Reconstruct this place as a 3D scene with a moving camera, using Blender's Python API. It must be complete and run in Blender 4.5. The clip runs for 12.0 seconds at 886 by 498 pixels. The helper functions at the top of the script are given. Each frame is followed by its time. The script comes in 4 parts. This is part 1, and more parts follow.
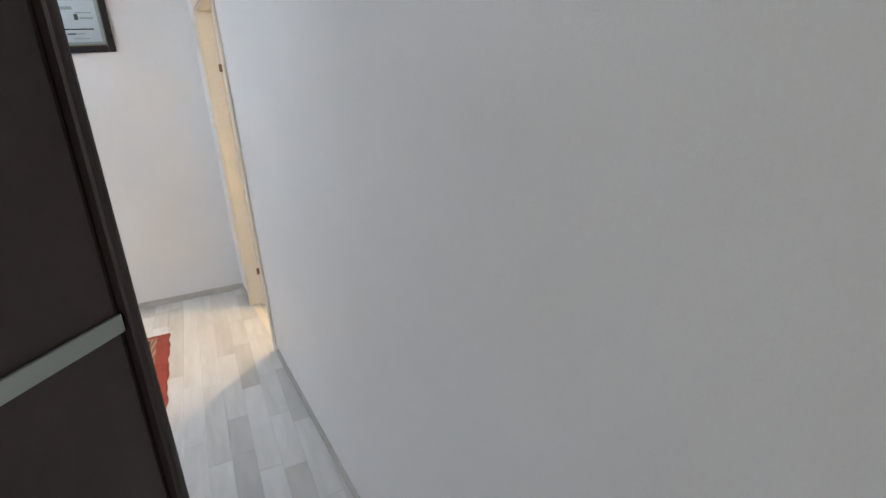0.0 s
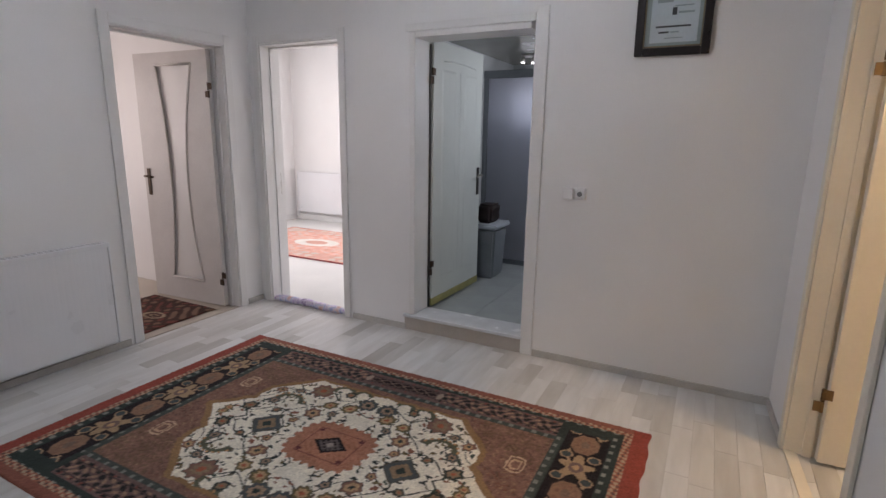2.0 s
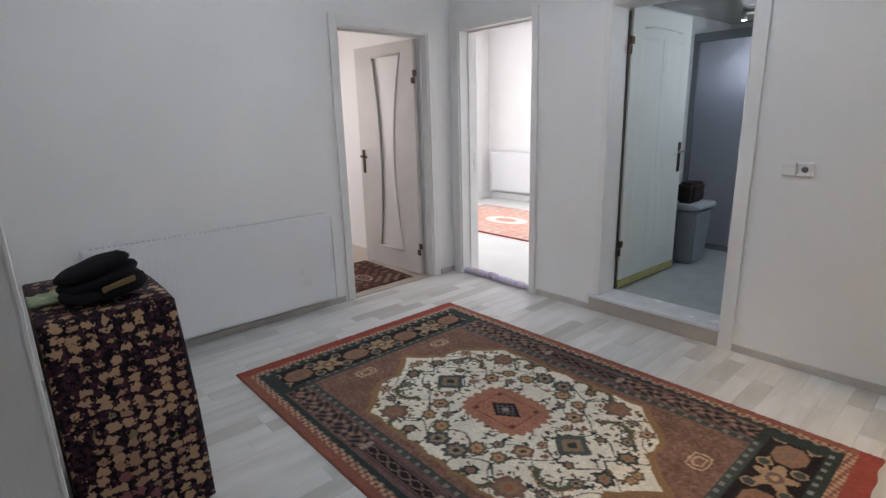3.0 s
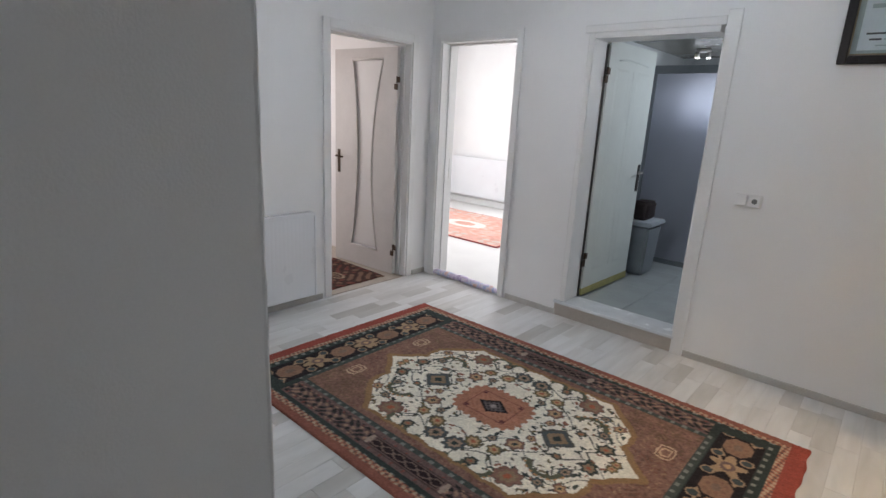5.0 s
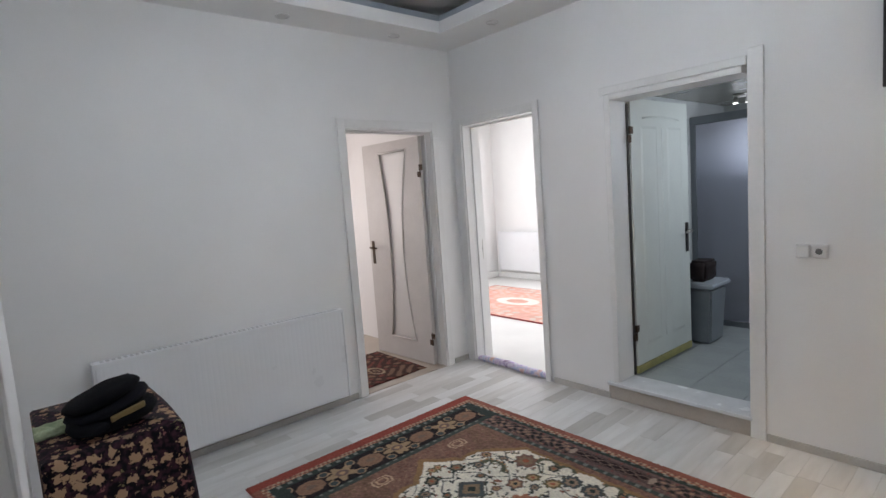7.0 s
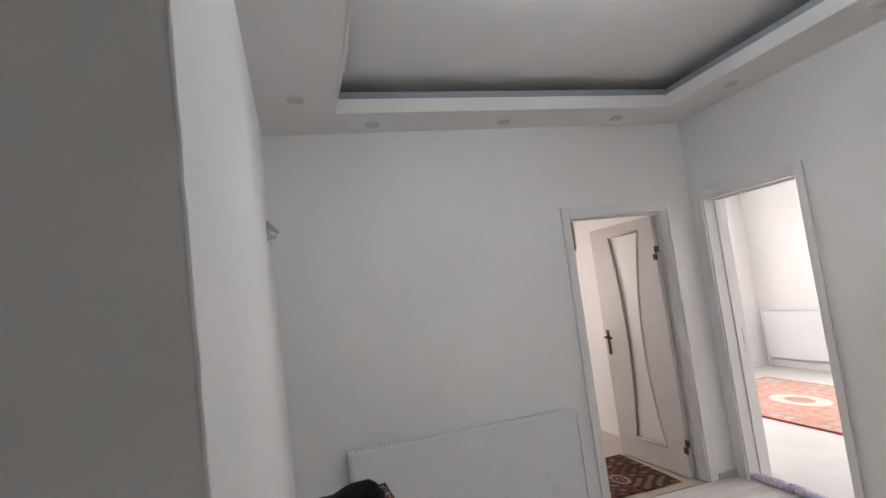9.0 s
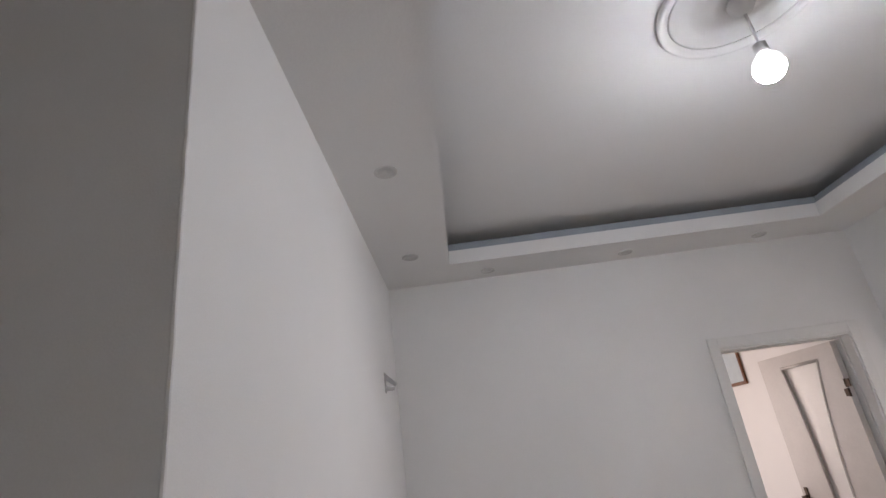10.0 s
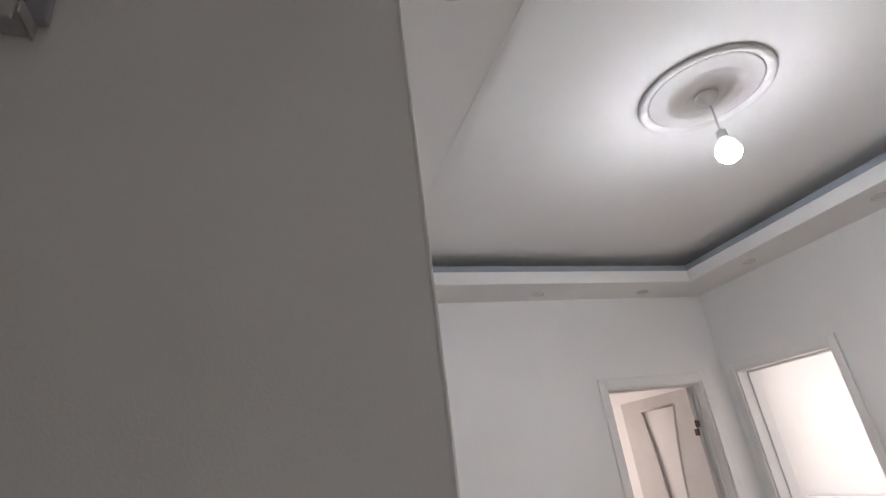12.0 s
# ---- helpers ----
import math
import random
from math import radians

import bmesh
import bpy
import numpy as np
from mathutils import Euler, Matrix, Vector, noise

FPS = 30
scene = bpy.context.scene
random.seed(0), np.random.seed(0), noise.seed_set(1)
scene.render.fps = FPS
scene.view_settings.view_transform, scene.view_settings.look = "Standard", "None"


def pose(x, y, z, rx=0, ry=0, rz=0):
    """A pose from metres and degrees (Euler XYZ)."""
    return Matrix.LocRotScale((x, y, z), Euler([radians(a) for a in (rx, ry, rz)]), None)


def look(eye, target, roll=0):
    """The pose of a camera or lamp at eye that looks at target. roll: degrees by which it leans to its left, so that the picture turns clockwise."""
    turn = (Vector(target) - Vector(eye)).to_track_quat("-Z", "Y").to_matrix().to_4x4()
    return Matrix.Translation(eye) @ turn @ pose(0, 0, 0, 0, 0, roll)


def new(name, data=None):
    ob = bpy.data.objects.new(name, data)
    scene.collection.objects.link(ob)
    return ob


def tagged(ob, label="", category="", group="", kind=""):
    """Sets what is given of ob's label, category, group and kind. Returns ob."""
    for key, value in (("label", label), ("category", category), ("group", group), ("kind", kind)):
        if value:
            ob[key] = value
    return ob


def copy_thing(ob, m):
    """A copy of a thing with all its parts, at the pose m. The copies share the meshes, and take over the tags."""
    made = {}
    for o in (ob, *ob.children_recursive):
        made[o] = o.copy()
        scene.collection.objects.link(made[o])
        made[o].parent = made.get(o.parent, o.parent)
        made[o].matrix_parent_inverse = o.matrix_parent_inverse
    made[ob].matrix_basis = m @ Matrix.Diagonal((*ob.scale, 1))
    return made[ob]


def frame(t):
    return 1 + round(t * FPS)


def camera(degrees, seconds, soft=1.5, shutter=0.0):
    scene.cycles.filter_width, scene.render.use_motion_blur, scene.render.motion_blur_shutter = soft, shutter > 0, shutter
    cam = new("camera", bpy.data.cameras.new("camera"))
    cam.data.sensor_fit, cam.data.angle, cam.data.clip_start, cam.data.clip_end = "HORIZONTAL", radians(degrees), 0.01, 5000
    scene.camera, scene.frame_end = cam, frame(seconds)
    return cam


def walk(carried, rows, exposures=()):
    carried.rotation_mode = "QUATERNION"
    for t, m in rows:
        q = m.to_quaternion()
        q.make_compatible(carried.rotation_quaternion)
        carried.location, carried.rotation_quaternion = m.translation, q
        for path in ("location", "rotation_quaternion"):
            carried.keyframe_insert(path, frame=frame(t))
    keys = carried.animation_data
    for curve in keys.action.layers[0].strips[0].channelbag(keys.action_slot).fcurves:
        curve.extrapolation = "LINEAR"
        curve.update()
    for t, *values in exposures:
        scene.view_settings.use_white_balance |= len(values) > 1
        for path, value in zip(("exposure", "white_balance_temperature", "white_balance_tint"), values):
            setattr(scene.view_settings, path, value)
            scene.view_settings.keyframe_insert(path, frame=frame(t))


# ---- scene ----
# ---- camera ----
cam = camera(81.1, 12.0)
PATH = [
    (0, (0.680, -0.265, 1.520), (1.476, 1.463, 0.905), -3.8),
    (0.1, (0.686, -0.195, 1.495), (1.470, 1.553, 0.920), -3.5),
    (0.2, (0.690, -0.120, 1.470), (1.456, 1.647, 0.931), -3.4),
    (0.4, (0.675, 0.035, 1.430), (1.419, 1.840, 0.997), -2.5),
    (0.5, (0.645, 0.115, 1.415), (1.359, 1.941, 1.021), -2.1),
    (1, (0.521, 0.512, 1.388), (0.813, 2.449, 0.987), -1.4),
    (1.5, (0.419, 0.798, 1.364), (0.229, 2.748, 0.964), -0.6),
    (2, (0.431, 0.956, 1.419), (-0.463, 2.694, 0.99), 0.9),
    (2.5, (0.488, 1.001, 1.409), (-0.886, 2.374, 0.934), 0.3),
    (3, (0.498, 0.936, 1.404), (-0.957, 2.214, 0.906), -1.6),
    (3.2, (0.48, 0.87, 1.408), (-0.936, 2.192, 0.91), -1.6),
    (4.8, (0.383, 0.61, 1.487), (-0.878, 2.08, 0.989), 1.7),
    (5, (0.381, 0.584, 1.505), (-0.895, 2.037, 0.995), 3.0),
    (5.5, (0.371, 0.533, 1.504), (-0.95, 1.939, 0.976), 5.3),
    (6, (0.41, 0.649, 1.475), (-0.934, 2.021, 0.918), 2.3),
    (6.5, (0.462, 0.858, 1.476), (-0.943, 2.22, 1.061), -2.3),
    (6.7, (0.461, 0.92, 1.486), (-0.981, 2.275, 1.188), -3.1),
    (8.3, (0.464, 0.999, 1.62), (-1.304, 1.932, 1.665), -6.0),
    (8.5, (0.459, 1.011, 1.598), (-1.371, 1.816, 1.662), -6.5),
    (9, (0.384, 1.053, 1.609), (-1.528, 1.613, 1.783), -7.1),
    (9.5, (0.384, 1.241, 1.538), (-1.548, 1.576, 1.934), -7.2),
    (10, (0.431, 1.321, 1.653), (-1.43, 1.336, 2.385), -7.7),
    (10.5, (0.531, 1.303, 1.673), (-1.181, 0.903, 2.626), -7.7),
    (11, (0.55, 1.165, 1.651), (-1.144, 0.656, 2.585), -6.3),
    (11.5, (0.457, 1.047, 1.611), (-1.312, 0.977, 2.542), -3.5),
    (12, (0.356, 0.742, 1.629), (-1.373, 1.354, 2.426), -7.6),
]
EXPOSURES = [(0.0, 1.16, 6330, 11), (0.5, 1.0, 6560, 13), (1.0, 0.92, 6660, 12), (1.5, 0.28, 6750, 18), (2.0, 0.16, 6750, 18), (2.5, 0.32, 6550, 13), (3.2, 0.42, 6480, 12), (6.7, 0.46, 6470, 11), (8.5, 0.42, 7080, 16), (9.0, 0.36, 6980, 14), (9.5, 0.26, 6970, 16), (10.0, 0.3, 7050, 18), (10.5, 0.55, 7280, 18), (11.0, 0.67, 7100, 13), (11.5, 0.5, 7000, 16), (12.0, 0.52, 7100, 17)]
walk(cam, [(t, look(eye, target, roll)) for t, eye, target, roll in PATH], EXPOSURES)

# ---- world and large lights ----
world = bpy.data.worlds.new("world")
scene.world = world
world.use_nodes = True
sky = world.node_tree.nodes.new("ShaderNodeTexSky")
sky.sky_type = "NISHITA"
sky.sun_disc = False
sky.sun_elevation = radians(38)
sky.sun_rotation = radians(200)
background = world.node_tree.nodes["Background"]
background.inputs[1].default_value = 0.1
world.node_tree.links.new(sky.outputs[0], background.inputs[0])


def window_light(name, matrix, size_x, size_y, power, color):
    """The sky's light in the opening of a window."""
    lamp = bpy.data.lights.new(name, "AREA")
    lamp.shape, lamp.size, lamp.size_y = "RECTANGLE", size_x, size_y
    lamp.energy, lamp.color = power, color
    ob = new(name, lamp)
    ob.matrix_world = matrix
    return ob


# bedroom (bright), side room (soft pink), bathroom (unseen side fill and shower light)
window_light("bedroom_daylight", pose(-5.86, 5.65, 1.55, 90, 0, -90), 1.7, 1.3, 28, (0.96, 0.98, 1.0))
window_light("bedroom_north_fill", pose(-3.4, 7.66, 1.55, 90, 0, 180), 1.5, 1.3, 47, (0.97, 0.98, 1.0))
window_light("side_room_daylight", pose(-5.86, 2.35, 1.55, 90, 0, -90), 1.3, 1.3, 26, (1.0, 0.905, 0.885))
window_light("bathroom_fill", pose(0.12, 5.45, 1.95, 90, 0, 90), 0.5, 0.4, 10.5, (0.82, 0.90, 1.0))
window_light("shower_daylight", pose(-1.35, 6.72, 1.78, 90, 0, 180), 0.5, 0.36, 0.9, (0.82, 0.88, 1.0))
window_light("landing_fill", pose(0.3, -2.42, 1.7, 90, 0, 0), 1.0, 0.9, 9.0, (1.0, 0.96, 0.88))

# ---- plan ----
XA, YB, YC, XC, XR = -2.94, 4.09, 0.942, -0.262, 0.840
SOFFIT, TOP = 2.73, 2.95
XE, YE = 1.16, -0.78            # the hall's floor and ceiling reach under the slanting east wall; the entrance wall
SLANT = pose(XR, YB, 0, 0, 0, 3.35) @ pose(-XR, -YB, 0)
TX0, TX1, TY0, TY1 = -2.575, 0.60, 1.372, 3.69


# ---- materials ----
def material(name, color, rough=0.6, metal=0.0, vary=0.06, scale=6.0, fine=90.0, bump=0.05, spec=0.5, second=None, mix=0.5):
    """Principled surface with stains at a coarse scale, grain at a fine one, and fine relief."""
    m = bpy.data.materials.new(name)
    m.use_nodes = True
    nt = m.node_tree
    b = nt.nodes["Principled BSDF"]
    b.inputs["Metallic"].default_value = metal
    b.inputs["Specular IOR Level"].default_value = spec
    co = nt.nodes.new("ShaderNodeTexCoord")
    n1, n2 = nt.nodes.new("ShaderNodeTexNoise"), nt.nodes.new("ShaderNodeTexNoise")
    n1.inputs["Scale"].default_value, n2.inputs["Scale"].default_value = scale, fine
    n1.inputs["Detail"].default_value, n2.inputs["Detail"].default_value = 4, 3
    nt.links.new(co.outputs["Object"], n1.inputs["Vector"])
    nt.links.new(co.outputs["Object"], n2.inputs["Vector"])
    ramp = nt.nodes.new("ShaderNodeValToRGB")
    lo = tuple(c * (1 - vary * 2) for c in color) if second is None else second
    hi = tuple(min(1, c * (1 + vary)) for c in color)
    ramp.color_ramp.elements[0].color, ramp.color_ramp.elements[1].color = (*lo, 1), (*hi, 1)
    ramp.color_ramp.elements[0].position, ramp.color_ramp.elements[1].position = 0.28, 0.72
    add = nt.nodes.new("ShaderNodeMath")
    add.operation = "MULTIPLY_ADD"
    add.inputs[1].default_value = 0.35
    nt.links.new(n2.outputs[0], add.inputs[0])
    half = nt.nodes.new("ShaderNodeMath")
    half.operation = "MULTIPLY"
    half.inputs[1].default_value = 0.65
    nt.links.new(n1.outputs[0], half.inputs[0])
    nt.links.new(half.outputs[0], add.inputs[2])
    nt.links.new(add.outputs[0], ramp.inputs[0])
    nt.links.new(ramp.outputs[0], b.inputs["Base Color"])
    rr = nt.nodes.new("ShaderNodeMapRange")
    rr.inputs[3].default_value, rr.inputs[4].default_value = max(0.02, rough - 0.08), min(1, rough + 0.08)
    nt.links.new(n1.outputs[0], rr.inputs[0])
    nt.links.new(rr.outputs[0], b.inputs["Roughness"])
    if bump:
        bp = nt.nodes.new("ShaderNodeBump")
        bp.inputs["Strength"].default_value, bp.inputs["Distance"].default_value = bump, 0.01
        nt.links.new(n2.outputs[0], bp.inputs["Height"])
        nt.links.new(bp.outputs[0], b.inputs["Normal"])
    return m


def node(m, kind):
    return m.node_tree.nodes.new("ShaderNode" + kind)


WALL = material("wall_paint", (0.83, 0.825, 0.82), 0.46, vary=0.03, scale=1.6, fine=260, bump=0.07, spec=0.5)
CEIL = material("ceiling_paint", (0.83, 0.825, 0.82), 0.85, vary=0.02, scale=1.2, fine=120, bump=0.06, spec=0.2)
COVE = material("cove_step_grey", (0.36, 0.40, 0.45), 0.7, vary=0.05, scale=3, bump=0.03)
COVESHADE = material("cove_shade_grey", (0.38, 0.385, 0.385), 0.9, vary=0.15, scale=4, bump=0.05)
TRIM = material("trim_white_gloss", (0.80, 0.795, 0.785), 0.38, vary=0.03, scale=4, fine=60, bump=0.02)
CREAM = material("cream_lacquer", (0.80, 0.745, 0.64), 0.4, vary=0.03, scale=4, fine=60, bump=0.02)
DOORW = material("door_white_wood_grain", (0.57, 0.545, 0.525), 0.42, vary=0.05, scale=5, fine=70, bump=0.04)
PVC = material("pvc_white_green_tint", (0.64, 0.675, 0.64), 0.5, vary=0.04, scale=4, bump=0.02)
YELLOWED = material("yellowed_aluminium", (0.44, 0.40, 0.16), 0.45, metal=0.3, vary=0.12, scale=12)
SKIRT = material("skirting_grey_beige", (0.53, 0.51, 0.48), 0.55, vary=0.12, scale=7, bump=0.05)
STEP = material("step_beige_tile", (0.46, 0.41, 0.36), 0.35, vary=0.08, scale=5, bump=0.03)
MARBLE = material("white_marble", (0.74, 0.76, 0.78), 0.25, vary=0.07, scale=9, bump=0.01)
RADW = material("radiator_enamel", (0.79, 0.80, 0.82), 0.3, vary=0.015, scale=5, bump=0.01)
GRILL = material("radiator_grille_shadow", (0.60, 0.60, 0.61), 0.5, vary=0.05)
BROWN = material("dark_brown_door_foil", (0.030, 0.020, 0.017), 0.42, vary=0.25, scale=9, fine=120, bump=0.05)
BROWN2 = material("dark_brown_door_edge", (0.018, 0.011, 0.010), 0.5, vary=0.2, scale=9)
STRIP = material("brushed_inlay_strip", (0.33, 0.37, 0.35), 0.45, metal=0.6, vary=0.08, scale=20)
BRONZE = material("bronze_hinge", (0.075, 0.048, 0.032), 0.55, metal=0.7, vary=0.2, scale=30)
BRASS = material("brass_hinge", (0.24, 0.16, 0.08), 0.5, metal=0.9, vary=0.12, scale=30)
STEEL = material("brushed_steel", (0.55, 0.53, 0.50), 0.3, metal=1.0, vary=0.08, scale=30)
DARKST = material("dark_handle_metal", (0.08, 0.075, 0.07), 0.35, metal=0.8, vary=0.1, scale=30)
BLACKP = material("black_plastic", (0.008, 0.007, 0.010), 0.3, vary=0.2, scale=12)
GREYP = material("grey_plastic", (0.33, 0.33, 0.36), 0.45, vary=0.06, scale=12)
BINP = material("bin_blue_grey_plastic", (0.22, 0.245, 0.265), 0.4, vary=0.08, scale=8)
BAG = material("dark_brown_bag", (0.017, 0.007, 0.007), 0.7, vary=0.3, scale=10, bump=0.15)
WELL = material("dark_socket_well", (0.16, 0.16, 0.16), 0.5, vary=0.1)
BINLID = material("bin_pale_lid_plastic", (0.48, 0.52, 0.57), 0.4, vary=0.05, scale=8)
WHITEP = material("white_plastic", (0.82, 0.82, 0.82), 0.3, vary=0.02, scale=8, bump=0.0)
SPOTW = material("spot_off_white_enamel", (0.66, 0.65, 0.64), 0.5, vary=0.08, scale=18, bump=0.02)
SHELFW = material("shelf_white_worn", (0.50, 0.49, 0.49), 0.55, vary=0.16, scale=18, bump=0.05)
FRAMEB = material("black_frame_lacquer", (0.016, 0.011, 0.011), 0.3, vary=0.2, scale=14)
GOLD = material("dull_gold_edge", (0.24, 0.20, 0.13), 0.4, metal=0.5, vary=0.15, scale=30)
PAPER = material("certificate_paper", (0.52, 0.60, 0.64), 0.6, vary=0.05, scale=14, bump=0.0)
INK = material("printed_ink", (0.06, 0.07, 0.075), 0.6, vary=0.1)
INK2 = material("printed_ink_pale", (0.30, 0.37, 0.38), 0.6, vary=0.1)
PICWOOD = material("brown_picture_wood", (0.17, 0.060, 0.022), 0.4, vary=0.2, scale=20)
BATHTILE = material("bathroom_floor_tile", (0.42, 0.45, 0.45), 0.22, vary=0.05, scale=5, bump=0.01)
BATHWALL = material("bathroom_wall_tile", (0.50, 0.52, 0.52), 0.3, vary=0.05, scale=4, bump=0.01)
ALU = material("shower_grey_aluminium", (0.25, 0.27, 0.29), 0.4, metal=0.8, vary=0.06, scale=20)
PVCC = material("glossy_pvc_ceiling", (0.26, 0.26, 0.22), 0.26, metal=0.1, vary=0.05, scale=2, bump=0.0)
BEDFLOOR = material("bedroom_pale_laminate", (0.70, 0.69, 0.67), 0.4, vary=0.05, scale=3, bump=0.02)
SIDEFLOOR = material("side_room_beige_laminate", (0.50, 0.44, 0.37), 0.45, vary=0.08, scale=3, bump=0.02)
NAVY = material("black_navy_cloth", (0.008, 0.008, 0.012), 0.95, spec=0.15, vary=0.3, scale=14, fine=300, bump=0.25)
NAVY2 = material("black_felt", (0.005, 0.005, 0.007), 0.95, spec=0.15, vary=0.3, scale=14, fine=300, bump=0.25)
MUSTARD = material("mustard_webbing", (0.20, 0.135, 0.052), 0.85, vary=0.2, scale=25, fine=300, bump=0.2)
GREENC = material("green_cream_cloth", (0.36, 0.40, 0.27), 0.9, vary=0.3, scale=16, bump=0.1, second=(0.10, 0.15, 0.07))
BLUERUB = material("blue_rubber", (0.02, 0.085, 0.55), 0.45, vary=0.08, scale=20)
LANDING = material("landing_stone", (0.36, 0.35, 0.33), 0.5, vary=0.1, scale=5)


def bulb_material(name, color, strength):
    m = bpy.data.materials.new(name)
    m.use_nodes = True
    b = m.node_tree.nodes["Principled BSDF"]
    b.inputs["Base Color"].default_value = (0.9, 0.9, 0.9, 1)
    b.inputs["Emission Color"].default_value = (*color, 1)
    b.inputs["Emission Strength"].default_value = strength
    return m


BULB = bulb_material("lit_led_bulb", (0.80, 0.90, 1.0), 405)
WARM = bulb_material("lit_warm_bulb", (1.0, 0.73, 0.43), 780)
BATHLED = bulb_material("lit_small_spot", (0.95, 0.98, 1.0), 4.5)
HALO = bulb_material("lit_bulb_shoulder", (0.88, 0.94, 1.0), 2.2)


def glass_material(name, color, rough):
    m = bpy.data.materials.new(name)
    m.use_nodes = True
    b = m.node_tree.nodes["Principled BSDF"]
    b.inputs["Base Color"].default_value = (*color, 1)
    b.inputs["Roughness"].default_value = rough
    b.inputs["Transmission Weight"].default_value = 0.75
    b.inputs["IOR"].default_value = 1.45
    t = node(m, "TexNoise")
    t.inputs["Scale"].default_value = 160
    bp = node(m, "Bump")
    bp.inputs["Strength"].default_value = 0.15
    m.node_tree.links.new(t.outputs[0], bp.inputs["Height"])
    m.node_tree.links.new(bp.outputs[0], b.inputs["Normal"])
    return m


FROSTGLASS = glass_material("frosted_door_glass", (0.95, 0.94, 0.93), 0.32)
FROST = glass_material("frosted_shower_panel", (0.62, 0.64, 0.72), 0.6)


def plank_material():
    """Whitewashed laminate strips: one tone a strip, long grain, soft knots."""
    m = bpy.data.materials.new("whitewashed_laminate")
    m.use_nodes = True
    nt = m.node_tree
    b = nt.nodes["Principled BSDF"]
    info, co = node(m, "ObjectInfo"), node(m, "TexCoord")
    shift = node(m, "VectorMath")
    shift.operation = "ADD"
    off = node(m, "VectorMath")
    off.operation = "SCALE"
    off.inputs[0].default_value = (17.0, 31.0, 5.0)
    nt.links.new(info.outputs["Random"], off.inputs["Scale"])
    nt.links.new(co.outputs["Object"], shift.inputs[0])
    nt.links.new(off.outputs[0], shift.inputs[1])
    mp = node(m, "Mapping")
    mp.inputs["Scale"].default_value = (9, 1.5, 1)
    nt.links.new(shift.outputs[0], mp.inputs["Vector"])
    grain = node(m, "TexNoise")
    grain.inputs["Scale"].default_value, grain.inputs["Detail"].default_value = 1.6, 6
    grain.inputs["Distortion"].default_value = 0.4
    nt.links.new(mp.outputs[0], grain.inputs["Vector"])
    tone = node(m, "ValToRGB")
    r = tone.color_ramp
    r.elements[0].position, r.elements[0].color = 0.0, (0.73, 0.73, 0.725, 1)
    r.elements[1].position, r.elements[1].color = 1.0, (0.49, 0.475, 0.45, 1)
    for p, c in ((0.45, (0.695, 0.69, 0.68, 1)), (0.72, (0.63, 0.62, 0.60, 1)), (0.90, (0.565, 0.555, 0.535, 1))):
        r.elements.new(p).color = c
    nt.links.new(info.outputs["Random"], tone.inputs[0])
    dark = node(m, "MixRGB")
    dark.blend_type = "MULTIPLY"
    streak = node(m, "ValToRGB")
    streak.color_ramp.elements[0].position, streak.color_ramp.elements[0].color = 0.26, (0.84, 0.83, 0.815, 1)
    streak.color_ramp.elements[1].position, streak.color_ramp.elements[1].color = 0.66, (1.04, 1.04, 1.04, 1)
    nt.links.new(grain.outputs[0], streak.inputs[0])
    dark.inputs[0].default_value = 1.0
    nt.links.new(tone.outputs[0], dark.inputs[1])
    nt.links.new(streak.outputs[0], dark.inputs[2])
    nt.links.new(dark.outputs[0], b.inputs["Base Color"])
    rr = node(m, "MapRange")
    rr.inputs[3].default_value, rr.inputs[4].default_value = 0.24, 0.40
    nt.links.new(grain.outputs[0], rr.inputs[0])
    nt.links.new(rr.outputs[0], b.inputs["Roughness"])
    bp = node(m, "Bump")
    bp.inputs["Strength"].default_value, bp.inputs["Distance"].default_value = 0.08, 0.004
    nt.links.new(grain.outputs[0], bp.inputs["Height"])
    nt.links.new(bp.outputs[0], b.inputs["Normal"])
    return m


PLANK = plank_material()
JOINT = material("laminate_joint", (0.54, 0.53, 0.51), 0.6, vary=0.1)


def pile_material(name, sheen=0.03):
    """Knotted wool, coloured knot by knot by the mesh's own colours."""
    m = bpy.data.materials.new(name)
    m.use_nodes = True
    nt = m.node_tree
    b = nt.nodes["Principled BSDF"]
    col = node(m, "VertexColor")
    col.layer_name = "wool"
    co, n1, n2 = node(m, "TexCoord"), node(m, "TexNoise"), node(m, "TexNoise")
    n1.inputs["Scale"].default_value, n2.inputs["Scale"].default_value = 420, 9
    for n in (n1, n2):
        nt.links.new(co.outputs["Object"], n.inputs["Vector"])
    wear = node(m, "MapRange")
    wear.inputs[3].default_value, wear.inputs[4].default_value = 0.78, 1.2
    nt.links.new(n2.outputs[0], wear.inputs[0])
    mul = node(m, "VectorMath")
    mul.operation = "SCALE"
    nt.links.new(col.outputs[0], mul.inputs[0])
    nt.links.new(wear.outputs[0], mul.inputs["Scale"])
    nt.links.new(mul.outputs[0], b.inputs["Base Color"])
    b.inputs["Roughness"].default_value = 0.95
    b.inputs["Specular IOR Level"].default_value = 0.15
    b.inputs["Sheen Weight"].default_value = sheen
    bp = node(m, "Bump")
    bp.inputs["Strength"].default_value, bp.inputs["Distance"].default_value = 0.5, 0.004
    nt.links.new(n1.outputs[0], bp.inputs["Height"])
    nt.links.new(bp.outputs[0], b.inputs["Normal"])
    return m


WOOL = pile_material("wool_pile")


